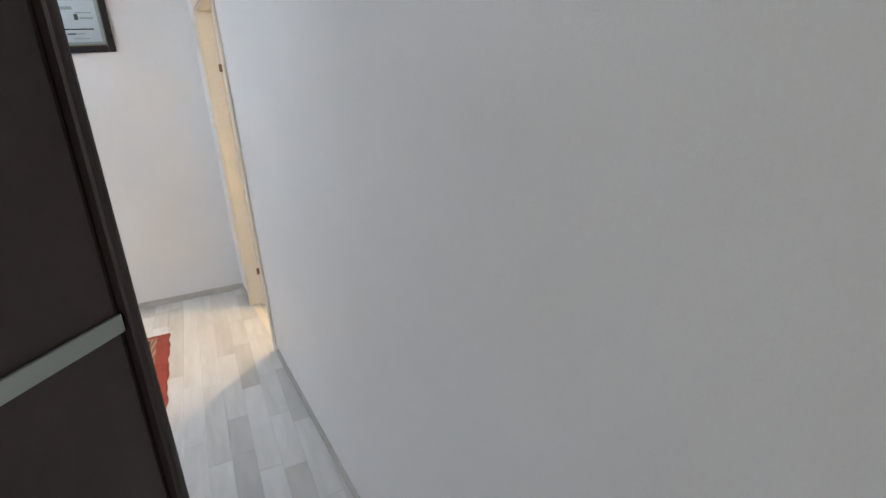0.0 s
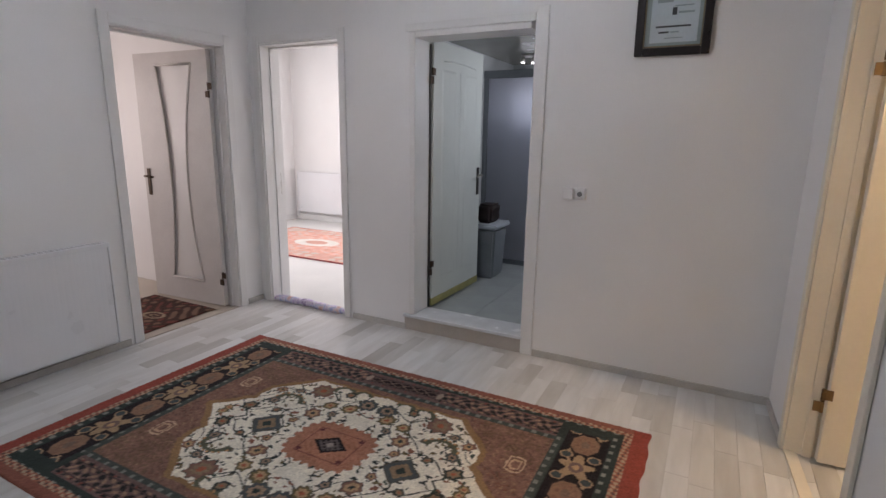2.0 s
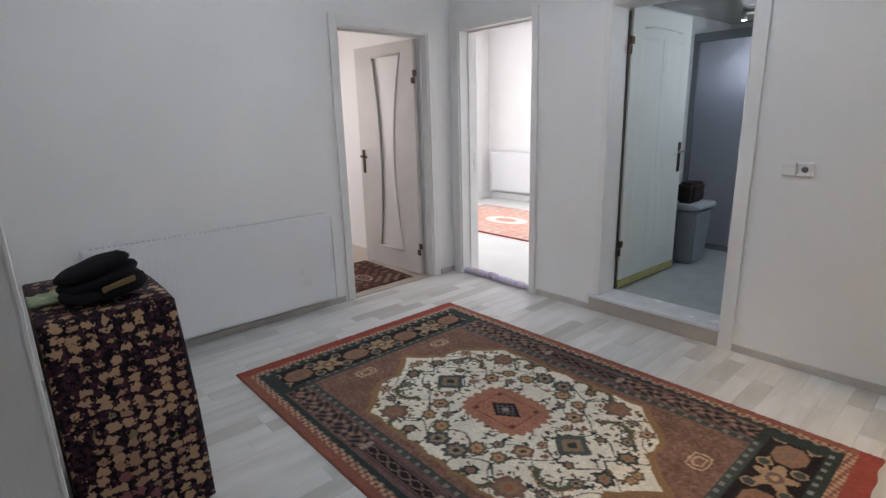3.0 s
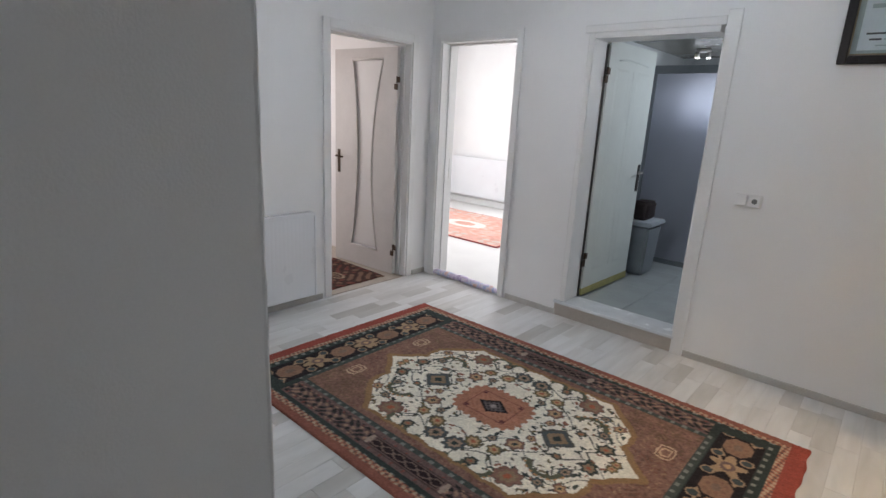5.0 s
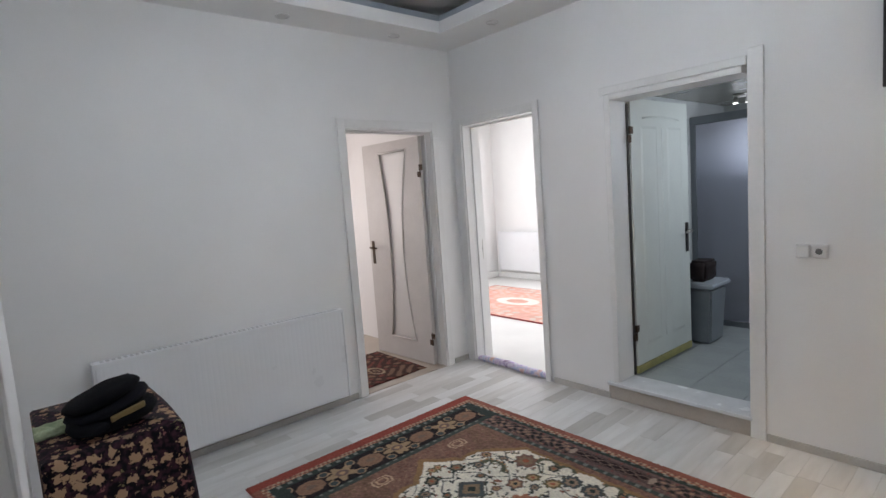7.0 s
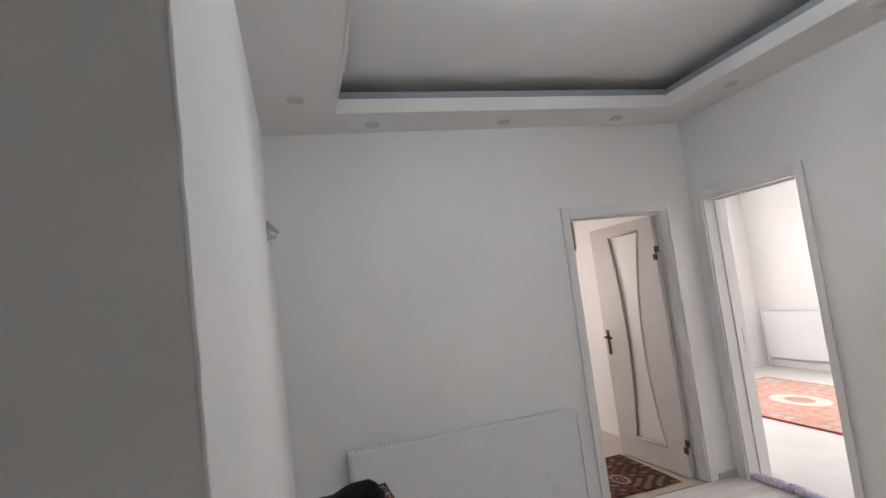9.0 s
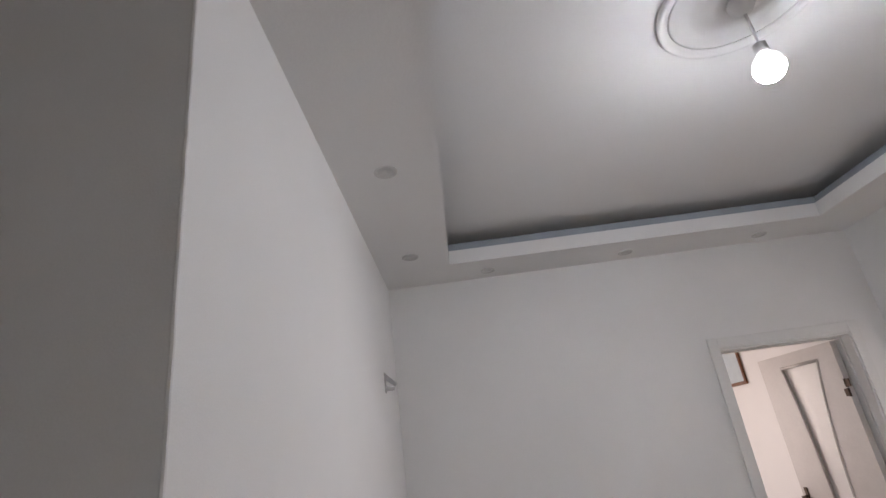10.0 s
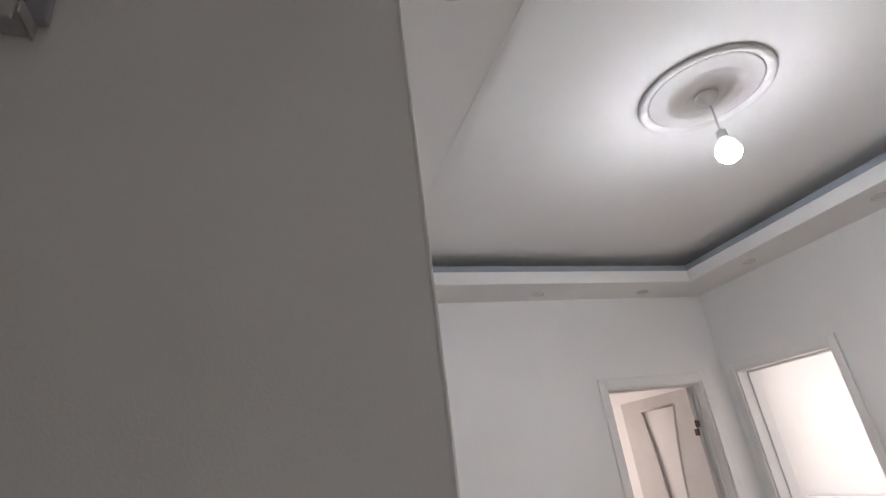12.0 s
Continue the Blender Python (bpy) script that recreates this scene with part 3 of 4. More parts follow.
    return part("hinge", bm, mat, parent, "", smooth=False)


def handle_part(parent, at, side, reach, mat):
    """A long back plate with a lever; side: which way the plate faces along y, reach: which way the lever points along x."""
    x, y, z = at
    plate = part("handle", boxed(x - 0.018, x + 0.018, *sorted((y, y + side * 0.008)), z - 0.13, z + 0.09, bevel=0.003), mat, parent)
    bm = bmesh.new()
    tube(bm, [(x, y + side * 0.007, z + 0.03), (x, y + side * 0.045, z + 0.03), (x + reach * 0.02, y + side * 0.055, z + 0.03), (x + reach * 0.11, y + side * 0.052, z + 0.026)], 0.008)
    part("lever", bm, mat, plate, smooth=True)
    part("keyhole", boxed(x - 0.006, x + 0.006, *sorted((y + side * 0.008, y + side * 0.010)), z - 0.085, z - 0.055, bevel=0.001), DARKST, plate)
    return plate


def hourglass(z, z0, z1):
    """Left and right edge of the waisted glass in a leaf 0.80 wide, measured from the lock side."""
    s = (z - z0) / (z1 - z0)

    def through_three(a, b, c, m):
        return a * (s - m) * (s - 1) / m + b * s * (s - 1) / (m * (m - 1)) + c * s * (s - m) / (1 - m)

    return through_three(0.235, 0.31, 0.245, 0.60), through_three(0.595, 0.505, 0.635, 0.42)


def wavy_door():
    """Local: hinge line at x=0, the leaf runs towards -x, lock side at x=-0.80, face to -y."""
    door = thing("wavy_glass_door", (-3.035, 3.783, 0), "open off-white wooden door with a waisted frosted glass pane", "door", turn=3.5)
    z0, z1, th = 0.20, 1.925, 0.02
    seg = 26
    bm = bmesh.new()
    zs = [z0 + (z1 - z0) * i / seg for i in range(seg + 1)]
    left = [(-0.80 + hourglass(z, z0, z1)[0], z) for z in zs]
    right = [(-0.80 + hourglass(z, z0, z1)[1], z) for z in zs]
    for a, b in zip(zs, zs[1:]):
        la, lb = hourglass(a, z0, z1)[0] - 0.80, hourglass(b, z0, z1)[0] - 0.80
        ra, rb = hourglass(a, z0, z1)[1] - 0.80, hourglass(b, z0, z1)[1] - 0.80
        prism(bm, [(-0.80, a), (la, a), (lb, b), (-0.80, b)], -th, th)
        prism(bm, [(ra, a), (0.0, a), (0.0, b), (rb, b)], -th, th)
    prism(bm, [(-0.80, 0.012), (0.0, 0.012), (0.0, z0), (-0.80, z0)], -th, th)
    prism(bm, [(-0.80, z1), (0.0, z1), (0.0, 2.02), (-0.80, 2.02)], -th, th)
    bmesh.ops.remove_doubles(bm, verts=bm.verts, dist=0.0005)
    part("leaf", bm, DOORW, door)
    pane = bmesh.new()
    prism(pane, [(x - 0.004, z) for x, z in left] + [(x + 0.004, z) for x, z in reversed(right)], -0.003, 0.003)
    part("pane", pane, FROSTGLASS, door, "frosted glass pane")
    for edge in (left, right):
        bead = bmesh.new()
        tube(bead, [(x, -th - 0.001, z) for x, z in edge], 0.008, 8)
        part("bead", bead, DOORW, door, smooth=True)
    for z in (z0, z1):
        bead = bmesh.new()
        i = 0 if z == z0 else -1
        tube(bead, [(left[i][0], -th - 0.001, z), (right[i][0], -th - 0.001, z)], 0.011, 8)
        part("bead", bead, DOORW, door, smooth=True)
    handle_part(door, (-0.745, -th, 1.02), -1, 1, BRONZE)
    for z in (0.245, 1.725):
        hinge_part(door, (0.008, -0.026, z))
    return door


wavy_door()


def bath_door():
    """Local: hinge line at y=0, the leaf runs towards +y, face to +x."""
    door = thing("bathroom_door", (-1.385, 4.305, 0.125), "open white plastic bathroom door with pressed vertical panels", "door", turn=-1.5)
    leaf = bmesh.new()
    box(leaf, -0.036, 0.0, 0.0, 0.815, 0.065, 1.945, bevel=0.003)
    part("leaf", leaf, PVC, door)
    for y0, y1 in ((0.12, 0.345), (0.405, 0.43), (0.49, 0.71)):
        panel = bmesh.new()
        w = min(0.02, (y1 - y0) * 0.35)
        box(panel, 0.0, 0.005, y0, y1, 0.20, 1.76, bevel=0.0)
        for v in panel.verts:
            if v.co.x > 0.004:
                v.co.y += w if v.co.y < (y0 + y1) / 2 else -w
                v.co.z += w if v.co.z < 1 else -w
        part("panel", panel, PVC, door)
    top = bmesh.new()
    tube(top, [(-0.001, 0.15, 1.815), (-0.001, 0.28, 1.828), (-0.001, 0.54, 1.828), (-0.001, 0.67, 1.815)], 0.007, 8)
    part("moulding", top, PVC, door, smooth=True)
    part("bottom_rail", boxed(-0.038, 0.004, 0.0, 0.815, 0.008, 0.063, bevel=0.004), YELLOWED, door, "yellowed metal kick rail")
    plate = part("handle", boxed(0.001, 0.009, 0.745, 0.785, 0.80, 1.03, bevel=0.003), DARKST, door, "dark metal lever handle")
    bm = bmesh.new()
    tube(bm, [(0.008, 0.765, 0.965), (0.05, 0.765, 0.965), (0.056, 0.745, 0.965), (0.054, 0.655, 0.96)], 0.008)
    part("lever", bm, STEEL, plate, smooth=True)
    for z in (0.31, 1.70):
        hinge_part(door, (0.0, -0.012, z), BRONZE, "y")
    return door


bath_door()


def kitchen_door():
    """Local: hinge line at x=0, the leaf runs towards +x, face to -y."""
    door = thing("kitchen_door", (0.985, 3.585, 0), "open cream lacquered kitchen door glowing in warm light", "door", turn=3.35)
    part("leaf", boxed(0.0, 0.80, -0.02, 0.02, 0.015, 2.03, bevel=0.003), CREAM, door)
    for z0, z1 in ((0.22, 0.95), (1.10, 1.85)):
        part("panel", boxed(0.14, 0.66, -0.027, -0.0201, z0, z1, bevel=0.006), CREAM, door)
    handle_part(door, (0.745, -0.02, 1.02), -1, -1, BRASS)
    for z in (0.315, 1.72):
        hinge_part(door, (-0.022, -0.028, z), BRASS)
    return door


kitchen_door()
slab("threshold_kitchen", (XR + 0.001, XR + 0.05, KI0 + 0.02, KI1 - 0.02, 0.0, 0.009), CREAM, "cream wooden threshold strip", "threshold").matrix_world = SLANT


def entrance_door():
    """Local: hinge line at y=0 x=0, the leaf runs towards +x; opened part of the way into the corridor."""
    door = thing("entrance_door", (0.085, -0.71, 0), "half-open dark brown steel entrance door with inlaid metal strips", "door", turn=53.0)
    w = 0.889
    part("leaf", boxed(0.0, w - 0.006, -0.03, 0.03, 0.012, 2.03, bevel=0.004), BROWN, door)
    part("edge_lip", boxed(w - 0.006, w, -0.034, 0.034, 0.012, 2.03, bevel=0.002), BROWN2, door, "darker raised edge of the leaf")
    for z in (0.365, 0.720, 1.075, 1.430, 1.785):
        part("strip", boxed(0.02, w - 0.009, -0.0325, -0.0305, z - 0.0015, z + 0.0065, bevel=0.0005), STRIP, door, "brushed metal inlay strip")
        part("strip", boxed(0.02, w - 0.009, 0.0305, 0.0325, z - 0.0035, z + 0.0075, bevel=0.0005), STRIP, door, "brushed metal inlay strip")
    plate = part("handle", boxed(w - 0.10, w - 0.06, 0.031, 0.041, 0.92, 1.16, bevel=0.004), STEEL, door)
    bm = bmesh.new()
    tube(bm, [(w - 0.08, 0.04, 1.06), (w - 0.08, 0.08, 1.06), (w - 0.10, 0.088, 1.06), (w - 0.19, 0.085, 1.055)], 0.009)
    part("lever", bm, STEEL, plate, smooth=True)
    for z in (0.25, 1.02, 1.78):
        hinge_part(door, (-0.012, 0.036, z), DARKST)
    return door


entrance_door()

# ---- ceiling fittings ----
SPOT = thing("recessed_spotlight", (0, 0, 0), "small round white recessed spotlight, switched off", "spotlight", "recessed ceiling spots")
part("ring", lathe([(0.048, 0.0), (0.0475, -0.004), (0.044, -0.007), (0.036, -0.007), (0.033, -0.002), (0.033, 0.0)], 24), SPOTW, SPOT, smooth=True)
part("lens", lathe([(0.0325, -0.0005), (0.031, -0.003), (0.012, -0.004), (0.001, -0.004)], 24), SPOTW, SPOT, smooth=True)
spots = [(-1.385, 1.148), (-2.37, 1.15), (-2.79, 1.62), (-2.79, 2.53), (-2.79, 3.42), (-2.2, 3.875), (-1.3, 3.875), (-0.4, 3.875), (-0.045, 0.47)]
SPOT.matrix_world = pose(-0.47, 1.152, SOFFIT)
for sx, sy in spots:
    copy_thing(SPOT, pose(sx, sy, SOFFIT))

CX, CY = -0.932, 2.436
rose = thing("ceiling_rose", (CX, CY, TOP), "round white plaster ceiling rose with ringed mouldings", "ceiling rose")
part("outer_ring", lathe([(0.270, 0.0), (0.270, -0.012), (0.265, -0.019), (0.256, -0.020), (0.240, -0.012), (0.231, -0.004)], 64), CEIL, rose, smooth=True)
part("disc", lathe([(0.230, -0.004), (0.222, -0.006), (0.180, -0.008), (0.165, -0.011), (0.15, -0.011), (0.135, -0.008), (0.10, -0.009), (0.088, -0.013), (0.07, -0.014), (0.058, -0.011), (0.01, -0.011)], 64), CEIL, rose, smooth=True)
pend = thing("pendant_bulb", (CX, CY, TOP - 0.02), "bare lit white bulb hanging on a short cord", "light bulb")
part("canopy", lathe([(0.045, 0.002), (0.044, -0.012), (0.030, -0.035), (0.012, -0.048), (0.005, -0.05)], 28), WHITEP, pend, "white ceiling cup", smooth=True)
cord = bmesh.new()
tube(cord, [(0, 0, -0.048), (0.001, 0, -0.09), (0, 0, -0.178)], 0.0045, 8)
part("cord", cord, WHITEP, pend, smooth=True)
part("socket", lathe([(0.008, -0.1720), (0.020, -0.1800), (0.022, -0.2100), (0.019, -0.2160)], 24), WHITEP, pend, "white lamp holder", smooth=True)
part("bulb_neck", lathe([(0.017, -0.2140), (0.024, -0.2230), (0.038, -0.2390), (0.0455, -0.2570), (0.0475, -0.2720), (0.0473, -0.2730)], 28), HALO, pend, "softly glowing shoulder of the bulb", smooth=True)
part("bulb", lathe([(0.0474, -0.2735), (0.0476, -0.2760), (0.044, -0.2920), (0.032, -0.3090), (0.015, -0.3190), (0.001, -0.3215)], 28), BULB, pend, "glowing white bulb", smooth=True)

kit = thing("kitchen_bulb", (1.47, 3.36, 2.72), "warm lit bulb on the kitchen ceiling", "light bulb")
part("socket", lathe([(0.04, 0.0), (0.04, -0.03), (0.02, -0.06), (0.018, -0.08)], 20), WHITEP, kit, smooth=True)
part("bulb", lathe([(0.016, -0.08), (0.035, -0.12), (0.040, -0.15), (0.028, -0.18), (0.001, -0.19)], 20), WARM, kit, smooth=True)


# ---- hall ----
def radiator(name, base, length, height, depth, label, turn):
    """Local: the back on y=0, the front to +y, from x=0 to x=length, standing clear of the floor."""
    rad = thing(name, base, label, "radiator", turn=turn)
    part("body", boxed(0.012, length - 0.012, 0.03, depth - 0.012, 0.0, height - 0.015, bevel=0.004), RADW, rad)
    front = bmesh.new()
    n = int(length / 0.0333)
    step_x = (length - 0.03) / n
    prof = []
    for i in range(n):
        x = 0.015 + i * step_x
        prof += [(x, depth - 0.0003), (x + step_x * 0.18, depth - 0.0003), (x + step_x * 0.34, depth), (x + step_x * 0.86, depth)]
    prof.append((length - 0.015, depth - 0.0003))
    low = [front.verts.new((x, y, 0.012)) for x, y in prof]
    high = [front.verts.new((x, y, height - 0.028)) for x, y in prof]
    for i in range(len(prof) - 1):
        front.faces.new((low[i], low[i + 1], high[i + 1], high[i]))
    part("front_panel", front, RADW, rad, "finely ribbed white front panel")
    part("top_cover", boxed(0.012, length - 0.012, 0.02, depth - 0.004, height - 0.0145, height - 0.003, bevel=0.003), RADW, rad)
    slots = bmesh.new()
    k = int(length / 0.03)
    for i in range(k):
        x = 0.03 + i * (length - 0.06) / k
        box(slots, x, x + 0.016, 0.035, depth - 0.025, height - 0.003, height - 0.0015)
    part("grille", slots, GRILL, rad)
    for x0, x1 in ((0.0, 0.0115), (length - 0.0115, length)):
        part("side_panel", boxed(x0, x1, 0.015, depth + 0.002, 0.0, height - 0.002, bevel=0.003), RADW, rad)
    part("top_edge", boxed(0.0, length, depth - 0.0035, depth + 0.004, height - 0.027, height, bevel=0.002), RADW, rad)
    valve = bmesh.new()
    tube(valve, [(-0.002, depth * 0.5, height - 0.05), (-0.022, depth * 0.5, height - 0.05)], [0.011, 0.009])
    part("air_valve", valve, STEEL, rad, "small metal bleed valve", smooth=True)
    tap = bmesh.new()
    tube(tap, [(length, depth * 0.5, 0.05), (length + 0.03, depth * 0.5, 0.05), (length + 0.035, depth * 0.5, 0.0), (length + 0.035, depth * 0.5, -0.075)], 0.009)
    part("supply_pipe", tap, RADW, rad, smooth=True)
    for x in (0.25, length - 0.25):
        part("bracket", boxed(x, x + 0.03, 0.0, 0.03, 0.08, height - 0.1, bevel=0.002), STEEL, rad)
    return rad


# turned so that local +x runs along world -y and local +y towards world +x
radiator("radiator", (XA + 0.002, 2.795, 0.085), 1.535, 0.655, 0.10, "long white ribbed panel radiator on the wall", -90)


def caps_pile(base):
    pile = thing("dark_cap_pile", base, "pile of folded black cloth caps with a mustard band", "cap pile")

    def pad(rx, ry, rz, at, tilt, sag=0.25):
        bm = bmesh.new()
        bmesh.ops.create_uvsphere(bm, u_segments=28, v_segments=14, radius=1.0)
        for v in bm.verts:
            c = v.co
            n = noise.noise(Vector((c.x * 2.1 + at[0] * 30, c.y * 2.1, c.z * 2.1)))
            s = 1 + 0.10 * n
            sq = abs(c.z) ** 0.7 * (1 if c.z > 0 else -1)
            v.co = Vector((c.x * rx * s, c.y * ry * s, sq * rz * s - sag * rz * (c.x * c.x)))
        bmesh.ops.transform(bm, matrix=pose(*at, *tilt), verts=bm.verts)
        return bm

    part("lower_cap", pad(0.118, 0.128, 0.036, (-0.01, 0.000, 0.041), (7, 0, 4), 0.05), NAVY2, pile, smooth=True)
    part("peak", pad(0.070, 0.062, 0.013, (0.055, -0.075, 0.046), (4, 10, 10), 0.05), NAVY2, pile, smooth=True)
    part("middle_cap", pad(0.100, 0.122, 0.020, (-0.005, -0.012, 0.083), (13, 3, 8), 0.08), NAVY, pile, smooth=True)
    part("upper_cap", pad(0.092, 0.112, 0.021, (-0.015, -0.024, 0.113), (15, 2, 4), 0.08), NAVY2, pile, smooth=True)
    band = bmesh.new()
    box(band, 0.088, 0.104, -0.022, 0.078, 0.050, 0.069, bevel=0.004)
    for v in band.verts:
        v.co.x -= 2.4 * (v.co.y - 0.01) ** 2
        v.co.z += 0.22 * v.co.y
    part("band", band, MUSTARD, pile, "mustard cloth band")
    return pile


def covered_cabinet():
    """A shoe cabinet against the south wall under a printed velvet cover that hangs to the floor."""
    x0, x1, y0, y1, top = -1.98, -1.385, YC + 0.03, 1.358, 0.825
    cab = thing("covered_cabinet", ((x0 + x1) / 2, (y0 + y1) / 2, 0), "low cabinet under a leaf-printed plum and tan velvet cover", "cabinet")
    hx, hy = (x1 - x0) / 2, (y1 - y0) / 2
    part("body", boxed(-hx + 0.015, hx - 0.015, -hy + 0.01, hy - 0.015, 0.0, top - 0.008, bevel=0.004), BROWN, cab, "dark cabinet body")
    bm = bmesh.new()
    cols, rows = 120, 26
    loop = []
    per = 4 * (hx + hy)
    for i in range(cols):
        s = per * i / cols
        if s < 2 * hx:
            p, n = Vector((-hx + s, hy, 0)), Vector((0, 1, 0))
        elif s < 2 * hx + 2 * hy:
            p, n = Vector((hx, hy - (s - 2 * hx), 0)), Vector((1, 0, 0))
        elif s < 4 * hx + 2 * hy:
            p, n = Vector((hx - (s - 2 * hx - 2 * hy), -hy, 0)), Vector((0, -1, 0))
        else:
            p, n = Vector((-hx, -hy + (s - 4 * hx - 2 * hy), 0)), Vector((-1, 0, 0))
        loop.append((p, n, s))
    grid = []
    for r in range(rows + 1):
        f = r / rows
        ring = []
        for p, n, s in loop:
            fold = 0.010 * f * (math.sin(s * 17.0) + 0.6 * math.sin(s * 31 + 1.3)) + (0.034 if n.y > 0 else 0.008) * f
            if n.y < 0:
                fold = 0.0
            z = top - 0.006 - f * (top - 0.016)
            sway = 0.004 * math.sin(s * 9 + z * 6)
            ring.append(bm.verts.new(p + n * (fold + (sway if n.y >= 0 else 0)) + Vector((0, 0, z))))
        grid.append(ring)
    for a, b in zip(grid, grid[1:]):
        for i in range(cols):
            bm.faces.new((a[i], a[(i + 1) % cols], b[(i + 1) % cols], b[i]))
    inner = [bm.verts.new(p - n * 0.012 + Vector((0, 0, top + 0.002))) for p, n, s in loop]
    for i in range(cols):
        bm.faces.new((grid[0][i], grid[0][(i + 1) % cols], inner[(i + 1) % cols], inner[i]))
    bm.faces.new(inner)
    part("cover", bm, LEAFCLOTH, cab, "leaf-printed velvet cover", smooth=True)
    return x0, x1, y0, y1, top


cx0, cx1, cy0, cy1, ctop = covered_cabinet()
caps_pile((-1.535, 1.182, ctop + 0.003))
scarf = thing("folded_scarf", (-1.66, 1.035, ctop + 0.003), "folded green and cream patterned scarf", "scarf")
bm = bmesh.new()
bmesh.ops.create_grid(bm, x_segments=16, y_segments=16, size=0.5)
for v in bm.verts:
    v.co = Vector((v.co.x * 0.13, v.co.y * 0.13, 0.012 + 0.008 * noise.noise(v.co * 4)))
bmesh.ops.solidify(bm, geom=bm.faces[:], thickness=0.010)
part("fold", bm, GREENC, scarf, smooth=True)

# wall bracket on the south wall
bracket = thing("wall_bracket", (-2.38, YC, 1.98), "small off-white worn wooden wall bracket", "bracket")
bm = bmesh.new()
prism(bm, [(0.001, 0.115), (0.062, 0.055), (0.054, 0.038), (0.001, 0.080)], -0.014, 0.014, axis="x")
prism(bm, [(0.001, 0.045), (0.050, 0.034), (0.046, 0.020), (0.001, 0.020)], -0.014, 0.014, axis="x")
bmesh.ops.bevel(bm, geom=bm.edges[:], offset=0.002, segments=1, affect="EDGES")
part("body", bm, SHELFW, bracket)
part("back_plate", boxed(-0.018, 0.018, 0.0005, 0.005, 0.01, 0.115, bevel=0.001), SHELFW, bracket)

# modem on a small shelf on the corridor wall
shelf = thing("wall_shelf", (XC, 0.333, 2.21), "small white worn wall shelf", "shelf")
part("board", boxed(0.001, 0.047, -0.190, 0.104, 0.0, 0.018, bevel=0.003), SHELFW, shelf)
part("front_lip", boxed(0.0475, 0.053, -0.190, 0.104, -0.020, 0.026, bevel=0.003), SHELFW, shelf)
part("end_lip", boxed(0.001, 0.047, 0.1045, 0.108, -0.004, 0.020, bevel=0.001), SHELFW, shelf)
modem = thing("modem", (XC + 0.002, 0.333, 2.229), "black plastic modem with a grey back box", "modem")
part("housing", boxed(0.018, 0.044, -0.175, 0.100, 0.0, 0.160, bevel=0.005), BLACKP, modem)
part("back_box", boxed(0.0, 0.0175, -0.165, 0.122, 0.0, 0.142, bevel=0.003), GREYP, modem, "grey vented back box")
part("indicator", boxed(0.0442, 0.0455, 0.062, 0.070, 0.092, 0.114, bevel=0.0004), WHITEP, modem, "small pale indicator")

# double wall plate: switch and socket
plate = thing("wall_plate", (-0.297, YB, 1.088), "white double wall plate with a switch and a socket", "wall plate")
plate.scale = (0.88, 1.0, 0.88)
part("frame", boxed(-0.080, 0.080, -0.012, -0.0005, -0.042, 0.042, bevel=0.004), WHITEP, plate)
part("switch", boxed(-0.076, -0.004, -0.034, -0.0122, -0.036, 0.040, bevel=0.006), WHITEP, plate, "white rocker switch")
sock = part("socket", boxed(0.004, 0.076, -0.022, -0.0122, -0.038, 0.036, bevel=0.005), WHITEP, plate, "round earthed socket")
ring = lathe([(0.024, 0.0), (0.0235, 0.0015), (0.0205, 0.0015), (0.019, 0.0)], 24)
bmesh.ops.transform(ring, matrix=pose(0.04, -0.0221, 0, 90, 0, 0), verts=ring.verts)
part("rim", ring, WHITEP, sock)
well = lathe([(0.0175, 0.0), (0.017, 0.0008), (0.001, 0.0008)], 24)
bmesh.ops.transform(well, matrix=pose(0.04, -0.0222, 0, 90, 0, 0), verts=well.verts)
part("well", well, WELL, sock)


def framed(name, base, w, h, border, depth, wood, label, turn=0.0, lean=0.0):
    """Local: the back on y=0, face to -y, standing on z=0."""
    fr = thing(name, base, label, "picture frame", turn=turn)
    fr.matrix_world = pose(*base, lean, 0, turn)
    for x0, x1, z0, z1 in ((-w / 2, -w / 2 + border, 0, h), (w / 2 - border, w / 2, 0, h), (-w / 2 + border, w / 2 - border, 0, border), (-w / 2 + border, w / 2 - border, h - border, h)):
        part("frame_bar", boxed(x0, x1, -depth, -0.001, z0, z1, bevel=0.006), wood, fr)
    return fr


cert = framed("framed_certificate", (0.160, YB - 0.001, 1.85), 0.368, 0.385, 0.042, 0.028, FRAMEB, "black framed certificate with pale blue paper", lean=2.0)
for x0, x1, z0, z1 in ((-0.144, -0.136, 0.042, 0.343), (0.136, 0.144, 0.042, 0.343), (-0.136, 0.136, 0.042, 0.050), (-0.136, 0.136, 0.335, 0.343)):
    part("inner_edge", boxed(x0, x1, -0.020, -0.006, z0, z1, bevel=0.001), GOLD, cert, "dull gold inner edge")
part("mount", boxed(-0.136, 0.136, -0.010, -0.004, 0.050, 0.335), INK2, cert, "grey green mount")
part("sheet", boxed(-0.112, 0.118, -0.0125, -0.0102, 0.066, 0.318), PAPER, cert, "pale blue printed sheet")
for x0, x1, z0, z1, mat in ((-0.085, -0.01, 0.262, 0.282, INK2), (0.0, 0.09, 0.240, 0.246, INK2), (-0.01, 0.012, 0.200, 0.236, INK), (0.02, 0.095, 0.206, 0.216, INK2),
                            (-0.085, 0.085, 0.140, 0.149, INK), (-0.07, -0.02, 0.112, 0.121, INK), (-0.012, 0.03, 0.113, 0.120, INK2), (-0.04, 0.05, 0.085, 0.090, INK2)):
    part("printed_line", boxed(x0, x1, -0.0135, -0.0126, z0, z1), mat, cert)

